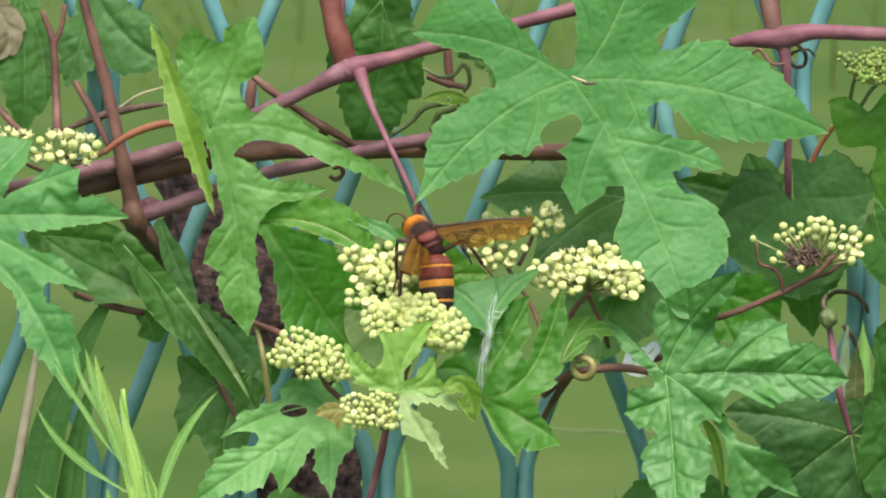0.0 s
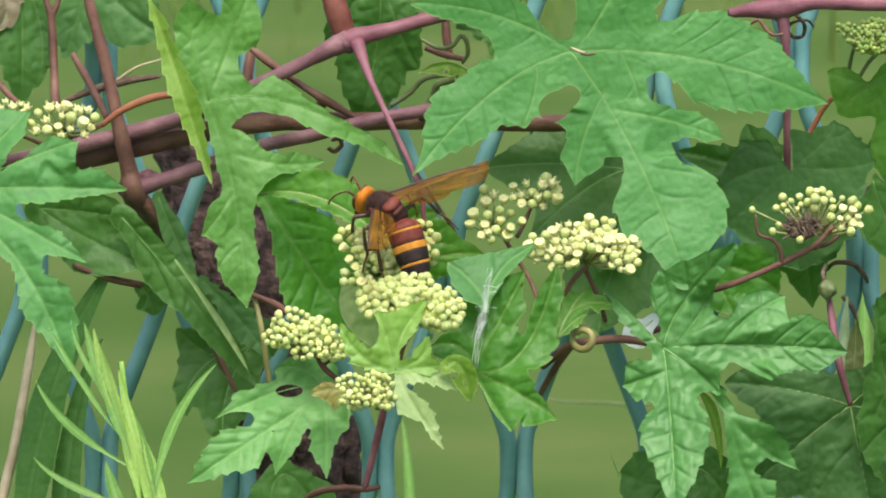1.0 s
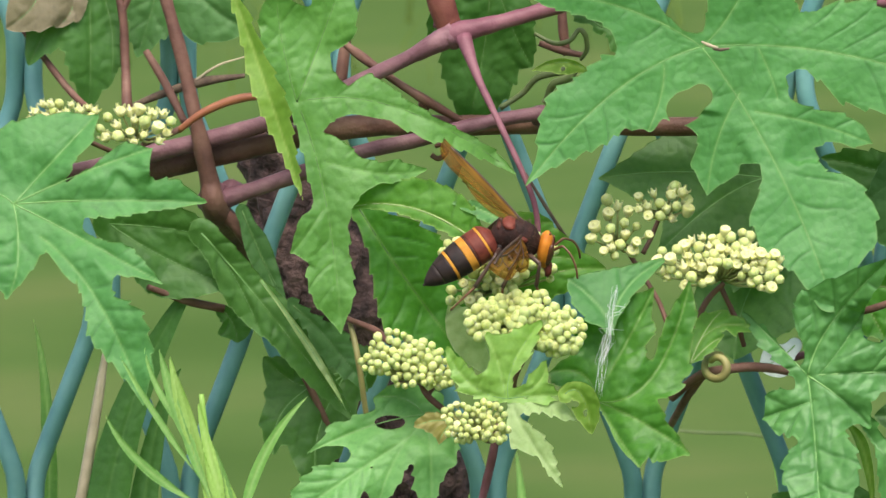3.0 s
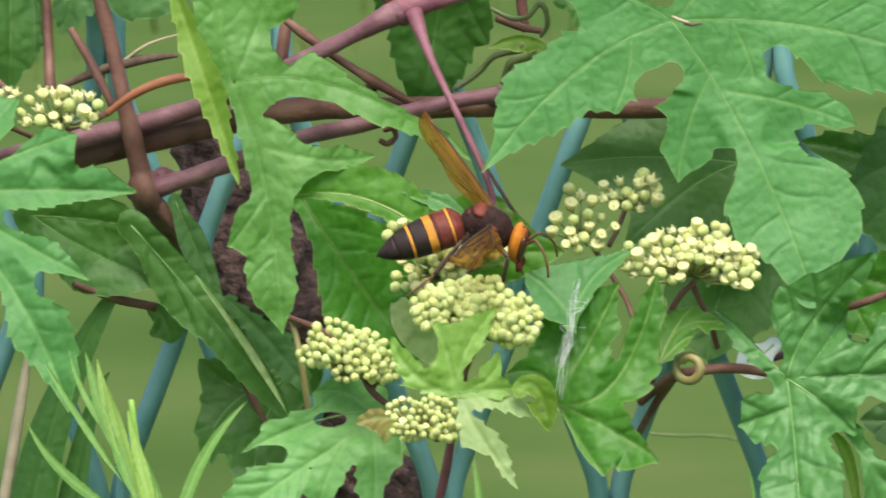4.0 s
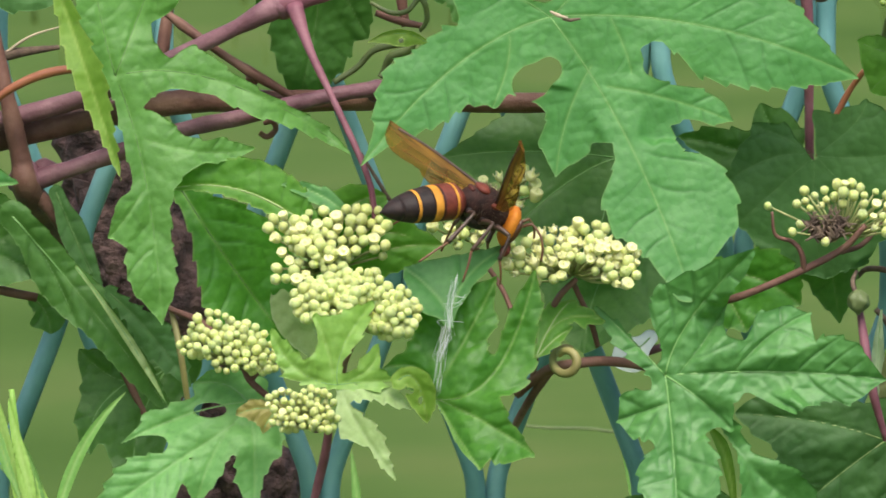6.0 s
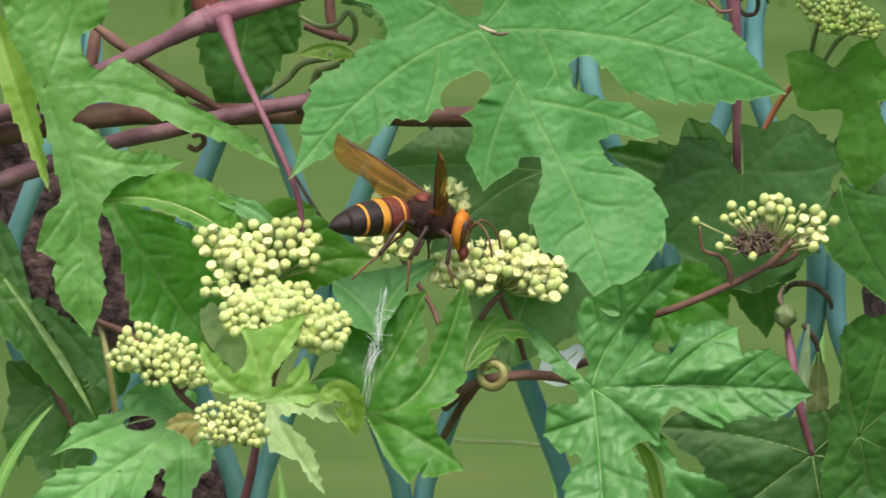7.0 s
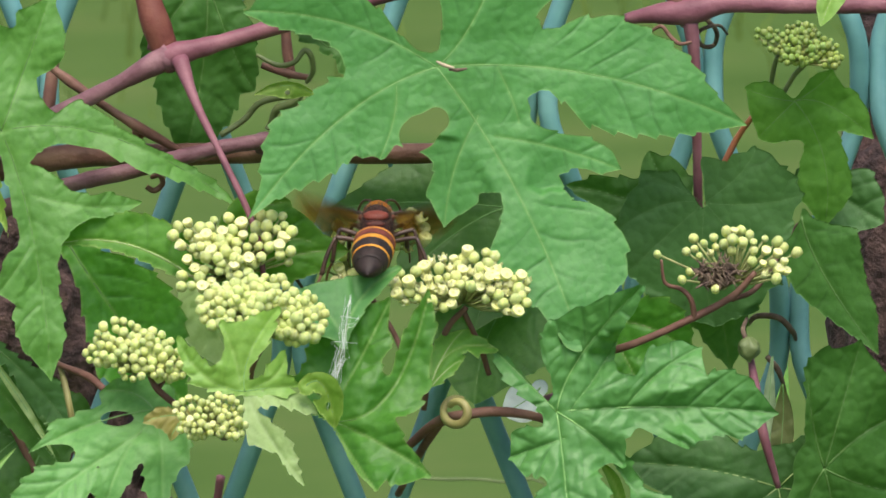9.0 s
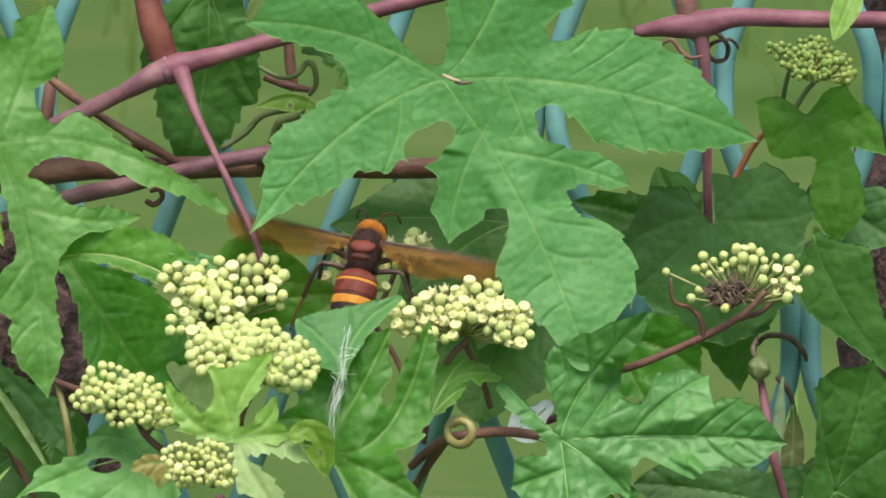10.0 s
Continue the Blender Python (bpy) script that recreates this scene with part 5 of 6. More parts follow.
cluster("small_a", "loose cluster of opened cream florets", (873, 388, 11), 48, 38, 19, 0.75, [([(890, 418, 20), (910, 450, 20), (940, 500, 14), (960, 560, 8)], [7, 8, 8, 8])], seed=8, pieces=[(848, 392, 24, 26), (880, 368, 28, 24), (896, 396, 28, 22), (864, 412, 18, 14), (862, 342, 8, 8)], fill=0.85, packing=0.98, flowering=0.25)
cluster("small_b", "loose cluster of opened cream florets", (943, 341, 12), 44, 29, 19, 0.7, [([(940, 366, 22), (928, 395, 22), (915, 420, 20)], [7, 8, 8])], seed=9, pieces=[(925, 328, 28, 18), (958, 346, 30, 20), (930, 350, 22, 14), (968, 332, 18, 16)], fill=1.0, packing=0.95, flowering=0.35)
cluster("far", "sparse half-withered flower cluster on a red stalk", (1440, 392, 8), 100, 38, 15, 0.2, [([(1225, 522, 16), (1290, 505, 10), (1370, 472, 10), (1440, 436, 10), (1475, 400, 8)], [11, 12, 11, 8]), ([(1385, 468, 10), (1380, 440, 8), (1366, 424, 8), (1342, 414, 7), (1337, 380, 6)], [9, 8, 7, 6, 4])], seed=11, pieces=[(1337, 370, 8, 8), (1369, 371, 8, 8), (1402, 360, 28, 17), (1440, 352, 30, 18), (1490, 368, 28, 24), (1505, 396, 22, 14), (1532, 372, 7, 7), (1376, 406, 14, 8), (1408, 424, 8, 8)], packing=1.02, fill=1.05, flowering=0.12)
cluster("top", "cluster of small unripe green buds", (1540, 66, 6), 62, 32, 11, 0.0, [([(1512, 82, 10), (1506, 104, 14), (1500, 140, 20)], [7, 8, 7]), ([(1556, 92, 10), (1536, 112, 14), (1512, 152, 20)], [7, 8, 7])], tint="green", seed=12, packing=0.78, fill=1.6, stalk_mat=STEM_GREEN, lean=0.9, pieces=[(1497, 52, 18, 12), (1520, 62, 24, 18), (1548, 52, 28, 18), (1572, 74, 30, 18), (1590, 88, 18, 12), (1540, 84, 26, 12)])
cluster("topleft", "cluster of opened cream florets on an orange stalk", (112, 216, 4), 66, 30, 19, 0.5, [([(120, 245, 8), (165, 228, 8), (190, 215, 8)], [8, 10, 10])], seed=13, flowering=0.6, fill=1.1)
cluster("topleft_b", "cluster of opened cream florets behind a leaf", (-5, 198, 8), 56, 24, 16, 0.6, [([(0, 218, 10), (40, 240, 12), (90, 262, 16)], [8, 8, 8])], seed=14, flowering=0.6)

far = CLUSTERS["far"]
rng = random.Random(8)
strands = []
for i in range(80):
    a, r = rng.uniform(0, 6.28), math.sqrt(rng.random())
    x, y = 1418 + 34 * r * math.cos(a), 402 + 20 * r * math.sin(a)
    x2, y2 = x + rng.uniform(-16, 16), y + rng.uniform(-18, 14)
    strands.append(tube_data([at(1420, 425, 8) - far.location, at(x, y, 4) - far.location, at(x2, y2, 3) - far.location], [0.0003, 0.00042, 0.0002], 5, 1, 0.6))
tagged(part("withered_heart", mesh_of("withered_heart", *joined(strands), WITHERED), far), "dark withered florets", kind="stuff")

WEBBING = thing("spider_web", at(860, 560, -34), "wisps of white spider silk across the dark leaf", "spider web")
rng = random.Random(5)
for i in range(40):
    # most threads run down the fold of the leaf, some fan out to its edges
    fold = [(868, 478), (862, 520), (856, 560), (842, 600), (840, 648)]
    a = rng.randrange(0, 3)
    b = min(4, a + rng.choice((1, 1, 2)))
    pts = [(x + rng.gauss(0, 4), y + rng.uniform(-8, 8)) for x, y in fold[a:b + 1]]
    if i % 9 == 0:
        x, y = pts[0]
        pts = [(x, y), (x + rng.uniform(-14, 18), y - rng.uniform(2, 14)), (x + rng.uniform(-26, 34), y - rng.uniform(4, 16))]
    line = spline([at(x + rng.gauss(0, 2), y, -31 - rng.uniform(0, 2)) for x, y in pts], 5)
    v, f = tube_data([Vector(p) - WEBBING.location for p in line], rng.uniform(0.00002, 0.00007), 4)
    part("silk_thread", mesh_of("silk_thread", v, f, WEB), WEBBING)

SCRAP = thing("dry_scrap", at(1030, 94, -12), "small dry pale flower scrap stuck on a leaf base", "plant debris")
part("husk", mesh_of("husk", *stalk([(1010, 84, -11), (1022, 90, -12), (1036, 94, -12)], [3, 6, 3], SCRAP.location, 7, 0.4), STEM_DRY), SCRAP)
part("stub", mesh_of("stub", *stalk([(1028, 96, -11), (1040, 97, -12), (1054, 95, -11)], [3, 6, 3], SCRAP.location, 7, 0.4), WITHERED), SCRAP)

# ---- the hornet ----
AMBER = mottled("hornet_orange", [(0.40, 0.115, 0.010), (0.60, 0.215, 0.02)], 420, 5, 0.55, 0.5, 2600, 0.00012, spec=0.25)
BAND = mottled("hornet_band", [(0.42, 0.165, 0.018), (0.62, 0.29, 0.04)], 420, 5, 0.6, 0.5, 2600, 0.00012, spec=0.25)
HAIR = mottled("hornet_hair", [(0.07, 0.04, 0.024), (0.17, 0.105, 0.06)], 300, 2, 0.6, 0.0)
CHESTNUT = mottled("hornet_chestnut", [(0.095, 0.019, 0.013), (0.18, 0.042, 0.026)], 420, 6, 0.55, 0.5, 2600, 0.00012, spec=0.25)
BLACKISH = mottled("hornet_black_brown", [(0.010, 0.007, 0.007), (0.034, 0.020, 0.018)], 420, 6, 0.55, 0.6, 2600, 0.00014, spec=0.25)
DARK_CHESTNUT = mottled("hornet_dark_chestnut", [(0.04, 0.012, 0.009), (0.085, 0.022, 0.015)], 420, 6, 0.55, 0.5, 2600, 0.00012, spec=0.25)
THORAX = mottled("hornet_thorax", [(0.012, 0.007, 0.007), (0.05, 0.020, 0.016)], 420, 6, 0.7, 0.7, 2500, 0.0003, spec=0.2)
EYE = mottled("hornet_eye", [(0.05, 0.02, 0.010), (0.10, 0.038, 0.016)], 300, 2, 0.18, 0.0)
LEG = mottled("hornet_leg", [(0.032, 0.018, 0.014), (0.085, 0.044, 0.03)], 300, 4, 0.4, 0.3, 3500, 0.00005)
FOOT = mottled("hornet_foot", [(0.09, 0.038, 0.018), (0.17, 0.075, 0.032)], 300, 4, 0.42, 0.3, 3500, 0.00005)


def wing_material():
    m, n, l, b = material("wing_amber", 0.5, 0.0, 0.12)
    tc, no, ramp = n.new("ShaderNodeTexCoord"), n.new("ShaderNodeTexNoise"), n.new("ShaderNodeValToRGB")
    no.inputs["Scale"].default_value, no.inputs["Detail"].default_value = 1, 4
    grain = n.new("ShaderNodeMapping")
    grain.inputs["Scale"].default_value = (70, 700, 200)
    ramp.color_ramp.elements[0].position, ramp.color_ramp.elements[1].position = 0.35, 0.65
    ramp.color_ramp.elements[0].color, ramp.color_ramp.elements[1].color = (0.06, 0.024, 0.004, 1), (0.24, 0.115, 0.018, 1)
    l.new(tc.outputs["Object"], grain.inputs["Vector"]); l.new(grain.outputs["Vector"], no.inputs["Vector"]); l.new(no.outputs["Fac"], ramp.inputs["Fac"]); l.new(ramp.outputs["Color"], b.inputs["Base Color"])
    # the leading edge is dense and dark, the membrane thin and smoky
    axes, width, span = n.new("ShaderNodeSeparateXYZ"), n.new("ShaderNodeMath"), n.new("ShaderNodeMapRange")
    width.operation = "ABSOLUTE"
    span.inputs["From Min"].default_value, span.inputs["From Max"].default_value = 0.0004, 0.0055
    span.inputs["To Min"].default_value, span.inputs["To Max"].default_value = 0.75, 0.42
    l.new(tc.outputs["Object"], axes.inputs["Vector"]); l.new(axes.outputs["Y"], width.inputs[0]); l.new(width.outputs[0], span.inputs["Value"])
    clear, mix = n.new("ShaderNodeBsdfTransparent"), n.new("ShaderNodeMixShader")
    clear.inputs["Color"].default_value = (0.74, 0.53, 0.22, 1)
    l.new(span.outputs["Result"], mix.inputs["Fac"])
    l.new(clear.outputs["BSDF"], mix.inputs[1]); l.new(b.outputs["BSDF"], mix.inputs[2]); l.new(mix.outputs["Shader"], n["Material Output"].inputs["Surface"])
    return m


WING = wing_material()
MM = 0.001


def shell(rings, sides=28, sharp=1.0):
    """A body of rings (x, z of the centre, half width, half height) along x, in mm."""
    verts, faces = [], []
    for x, z, w, h in rings:
        for k in range(sides):
            a = 2 * math.pi * k / sides
            c, s = math.cos(a), math.sin(a)
            verts.append((x * MM, w * c * MM, (z + h * s) * MM))
    for i in range(len(rings) - 1):
        for k in range(sides):
            a, b = i * sides + k, i * sides + (k + 1) % sides
            faces.append((a, a + sides, b + sides, b))
    faces.append(tuple(range(sides)))
    faces.append(tuple(range((len(rings) - 1) * sides, len(rings) * sides))[::-1])
    return verts, faces


def blob(x, y, z, rx, ry, rz, mat, name, parent, label=""):
    bm = bmesh.new()
    bmesh.ops.create_icosphere(bm, subdivisions=3, radius=1)
    for v in bm.verts:
        v.co = Vector((x + v.co.x * rx, y + v.co.y * ry, z + v.co.z * rz)) * MM
    me = bpy.data.meshes.new(name)
    bm.to_mesh(me); bm.free()
    me.materials.append(mat); me.shade_smooth()
    return part(name, me, parent, label)


def hornet():
    ob = thing("hornet", HEART.copy(), "large hornet with orange head, banded chestnut abdomen and amber wings", "hornet")
    ob.location = at(690, 385, -25)
    # thorax
    thorax = part("thorax", mesh_of("thorax", *shell([(-6.0, -1.3, 1.4, 1.5), (-5.5, -1.0, 2.6, 2.8), (-4.4, -0.7, 3.3, 3.8), (-2.8, -0.4, 3.8, 4.5), (-1.0, -0.2, 4.2, 5.0), (1.6, -0.2, 4.4, 5.3), (3.6, -0.3, 4.35, 5.2), (5.2, -0.5, 4.0, 4.8), (6.5, -0.7, 3.3, 4.0), (7.4, -0.9, 2.4, 3.0), (8.1, -0.8, 1.5, 1.7)]), THORAX), ob)
    blob(0.6, 0, -4.4, 4.4, 3.0, 2.3, BLACKISH, "breast", thorax)
    blob(-1.4, 0, 3.7, 2.3, 3.3, 1.35, CHESTNUT, "scutellum", thorax, "reddish plate on the back")
    blob(-4.2, 0, 2.5, 0.9, 2.4, 0.9, DARK_CHESTNUT, "metanotum", thorax, "reddish band on the back")
    for s in (1, -1):
        blob(2.8, s * 3.8, 1.7, 1.5, 0.9, 0.9, CHESTNUT, "wing_base", thorax)
    rng = random.Random(3)
    hairs = []
    for _ in range(950):
        x, a = rng.uniform(-4, 6.6), rng.uniform(0, 2 * math.pi)
        r = 4.8 * math.sqrt(max(0.05, 1 - ((x - 1.4) / 6.6) ** 2))
        p = Vector((x, r * 0.9 * math.cos(a), -0.3 + r * 1.08 * math.sin(a)))
        n = Vector((0.2 * (x - 1.4) + rng.uniform(-1, 1), p.y, p.z)).normalized()
        hairs.append(tube_data([p * MM * 0.97, (p + n * rng.uniform(0.6, 1.7)) * MM], [0.00005, 0.00002], 3))
    tagged(part("hair", mesh_of("hair", *joined(hairs), HAIR), thorax), "short brown hairs", kind="stuff")
    # head
    head = part("head", mesh_of("head", *shell([(7.7, -0.7, 2.0, 2.2), (8.1, -0.9, 3.2, 3.7), (8.7, -1.2, 3.9, 4.8), (9.6, -1.6, 4.1, 5.3), (10.5, -2.1, 3.9, 5.2), (11.1, -2.5, 3.4, 4.7)]), AMBER), ob, "broad orange head")
    part("face", mesh_of("face", *shell([(10.95, -2.4, 3.45, 4.75), (11.5, -2.8, 3.1, 4.3), (12.0, -3.2, 2.4, 3.2), (12.3, -3.5, 0.9, 1.6)]), CHESTNUT), head, "reddish-brown face")
    for s in (1, -1):
        blob(11.2, s * 2.7, -1.7, 1.1, 1.3, 3.4, EYE, "eye", head, "dark kidney-shaped eye")
        v, f = tube_data([Vector(p) * MM for p in spline([(11.4, s * 0.9, -6.2), (12.2, s * 1.7, -7.6), (12.0, s * 1.2, -8.9), (11.8, s * 0.2, -9.5)], 5)], [0.0011, 0.0011, 0.001, 0.001, 0.001, 0.0009, 0.0009, 0.0008, 0.0008, 0.0007, 0.0006, 0.0005, 0.0004, 0.0004, 0.0003, 0.0002][:16], 8)
        part("mandible", mesh_of("mandible", v, f, CHESTNUT), head)
        line = spline([(12.2, s * 1.2, -0.6), (13.6, s * 1.9, 1.2), (14.6, s * 2.4, 1.6), (17.0, s * 4.0, 0.4), (19.0, s * 5.2, -2.2), (20.2, s * 5.6, -5.2)], 5)
        antenna = part("antenna", mesh_of("antenna", *tube_data([Vector(p) * MM for p in line], [0.00042 if i < 9 else 0.00032 for i in range(len(line))], 7), FOOT), head)
    for s in (-1, 0, 1):
        blob(9.9 + (0.4 if s == 0 else 0), s * 0.6, 3.5 if s else 3.4, 0.28, 0.28, 0.25, EYE, "ocellus", head)
    # abdomen, which bends at the waist
    gaster = new("abdomen")
    gaster.parent, gaster.location, gaster.empty_display_size = ob, Vector((-4.8, 0, -0.8)) * MM, 0.003

    def radius(x):
        t = (-x) / 22.0
        return 5.45 * max(0.02, (min(1, t * 8.0)) ** 0.42 * (1 - max(0, (t - 0.28) / 0.72) ** 2.5) ** 0.75 if t < 1 else 0.02)

    def sector(x0, x1, mat, name, lift=0.0):
        xs = np.linspace(x0, x1, 7)
        out = []
        for i, x in enumerate(xs):
            r = radius(x) + lift
            out.append((x * 1.09, -0.5 - 0.02 * x * x * 0.12, r, r * 0.87))
        return part(name, mesh_of(name, *shell(out), mat), gaster)

    part("waist", mesh_of("waist", *shell([(1.2, 0.2, 0.7, 0.7), (0.2, 0.1, 0.9, 0.9), (-0.8, -0.2, 1.6, 1.5)]), BLACKISH), gaster)
    cuts = [(-0.1, -3.4, -4.0, CHESTNUT, 1), (-4.0, -7.0, -7.0, CHESTNUT, 0), (-7.0, -7.7, -9.7, DARK_CHESTNUT, 1), (-9.7, -13.3, -14.0, BLACKISH, 1), (-14.0, -17.4, -17.4, BLACKISH, 0), (-17.4, -21.95, -21.95, BLACKISH, 0)]
    for x0, x1, x2, mat, banded in cuts:
        if x1 < x0:
            sector(x0, x1 if banded else x2, mat, "segment")
        if banded:
            sector(x1, x2, BAND, "band", 0.04)
    blob(-23.9, 0, -1.7, 0.4, 0.35, 0.35, BLACKISH, "sting", gaster)
    # legs
    joints = {}
    for s in (1, -1):
        for name, root, knee, ankle, toe in (("front_leg", (5.0, 2.2, -3.2), (9.0, 6.5, -3.0), (9.6, 7.5, -9.5), (13.0, 8.0, -15.0)),
                                             ("middle_leg", (1.5, 2.6, -3.8), (2.5, 9.5, -1.6), (0.5, 11.5, -10.0), (2.0, 13.5, -18.0)),
                                             ("hind_leg", (-2.5, 2.4, -3.6), (-3.6, 10.4, -1.4), (-7.0, 14.0, -10.5), (-12.0, 16.5, -18.0))):
            leg = new(name)
            leg.parent, leg.location, leg.empty_display_size = ob, Vector((root[0], s * root[1], root[2])) * MM, 0.002
            o = Vector((root[0], s * root[1], root[2]))
            p = [Vector((q[0], s * q[1], q[2])) - o for q in (root, knee, ankle, toe)]
            for bit, a, b, r0, r1, mat in (("coxa", p[0] * 0.0 + Vector((0, -s * 1.0, 1.0)), p[1] * 0.22, 1.5, 0.9, BLACKISH), ("femur", p[0], p[1], 0.85, 0.6, LEG), ("tibia", p[1], p[2], 0.46, 0.62, LEG), ("tarsus", p[2], p[3], 0.38, 0.26, FOOT)):
                line = [Vector(q) * MM for q in spline([a, (a + b) / 2 + Vector((0, s * 0.3, 0.35)), b], 5)]
                part(bit, mesh_of(bit, *tube_data(line, [(r0 + (r1 - r0) * i / (len(line) - 1)) * MM for i in range(len(line))], 8, 1.0, 0.1), mat), leg)
            joints[name, s] = leg
    # wings: span along x, chord along -y, hinged at the origin
    wings = {}
    for s in (1, -1):
        wing = new("wing")
        wing.parent, wing.location, wing.empty_display_size = ob, Vector((2.4, s * 3.9, 2.6)) * MM, 0.003

        def sheet(length, chord, lift, shift, belly, behind=0.0):
            verts, faces, n, k = [], [], 28, 8
            for i in range(n + 1):
                t = i / n
                front = 0.5 * math.sin(t * 2.6)
                back = -(0.8 + chord * t ** 0.9) * max(0.0, 1 - t ** belly) ** 0.5 - shift
                front = front - shift
                if behind:
                    front = -(0.8 + behind * (t * length / 32) ** 0.9) + 0.25
                    back = front - 0.3 - chord * math.sin(min(1, t * 1.1) * math.pi) ** 0.6
                for j in range(k + 1):
                    u = j / k
                    y = front + (back - front) * u
                    z = lift + 0.35 * math.sin(u * 9 + t * 3) * u * (0.4 + t) - 0.5 * u * u
                    verts.append((t * length * MM, s * y * MM, z * MM))
            for i in range(n):
                for j in range(k):
                    a = i * (k + 1) + j
                    faces.append((a, a + 1, a + k + 2, a + k + 1))
            return verts, faces

        fore = part("forewing", mesh_of("forewing", *sheet(32, 8.2, 0.0, 0.0, 6.0), WING), wing, "long amber forewing")
        part("hindwing", mesh_of("hindwing", *sheet(20, 3.6, -0.3, 0.0, 4.0, 8.2), WING), wing, "short amber hindwing")
        for pts, r in (([(0, 0.2, 0.05), (10, 0.5, 0.1), (20, 0.5, 0.1), (29, -0.3, 0.05)], 0.42), ([(0, 0, 0), (8, -0.9, 0.1), (17, -0.8, 0.1), (22, 0.2, 0.1)], 0.22), ([(2, -0.3, 0), (9, -2.4, 0.1), (17, -3.6, 0.1), (25, -4.2, 0.1)], 0.16),
                       ([(3, -0.6, 0), (9, -4.0, 0.0), (15, -5.6, 0.1)], 0.16), ([(11, -0.8, 0.1), (12, -2.9, 0.1)], 0.13), ([(17, -0.8, 0.1), (18, -3.6, 0.1)], 0.13), ([(22, 0.1, 0.1), (23.5, -2.0, 0.1), (24, -4.1, 0.1)], 0.13), ([(20, -0.4, 0.1), (26, -1.6, 0.1), (29, -1.4, 0.1)], 0.13)):
            v, f = (tube_data([Vector((q[0], s * q[1], q[2] + 0.1)) * MM for q in spline(pts, 5)], r * MM, 5))
            part("wing_vein", mesh_of("wing_vein", v, f, LEG), fore)
        wings[s] = wing
    return ob, gaster, joints, wings, head


HORNET, GASTER, LEGS, WINGS, HEAD = hornet()


# ---- what moves ----
def frame_of(forward, back):
    """The turn that lays x along forward and z near back; both in view axes: right, up, towards the viewer."""
    x = view(forward).normalized()
    z = view(back)
    z = (z - x * z.dot(x)).normalized()
    return Matrix((x, z.cross(x), z)).transposed()


def hornet_pose(x, y, d, forward, back):
    return Matrix.Translation(at(x, y, d)) @ frame_of(forward, back).to_4x4()


def view(v):
    return RIGHT * v[0] + UPWARD * v[1] - AHEAD * v[2]


def wing_turn(side, span, chord):
    """The turn of a wing whose span and trailing edge point along these view axes."""
    x = view(span).normalized()
    y = view(chord) * -side
    y = (y - x * y.dot(x)).normalized()
    return Matrix((x, y, x.cross(y))).transposed()


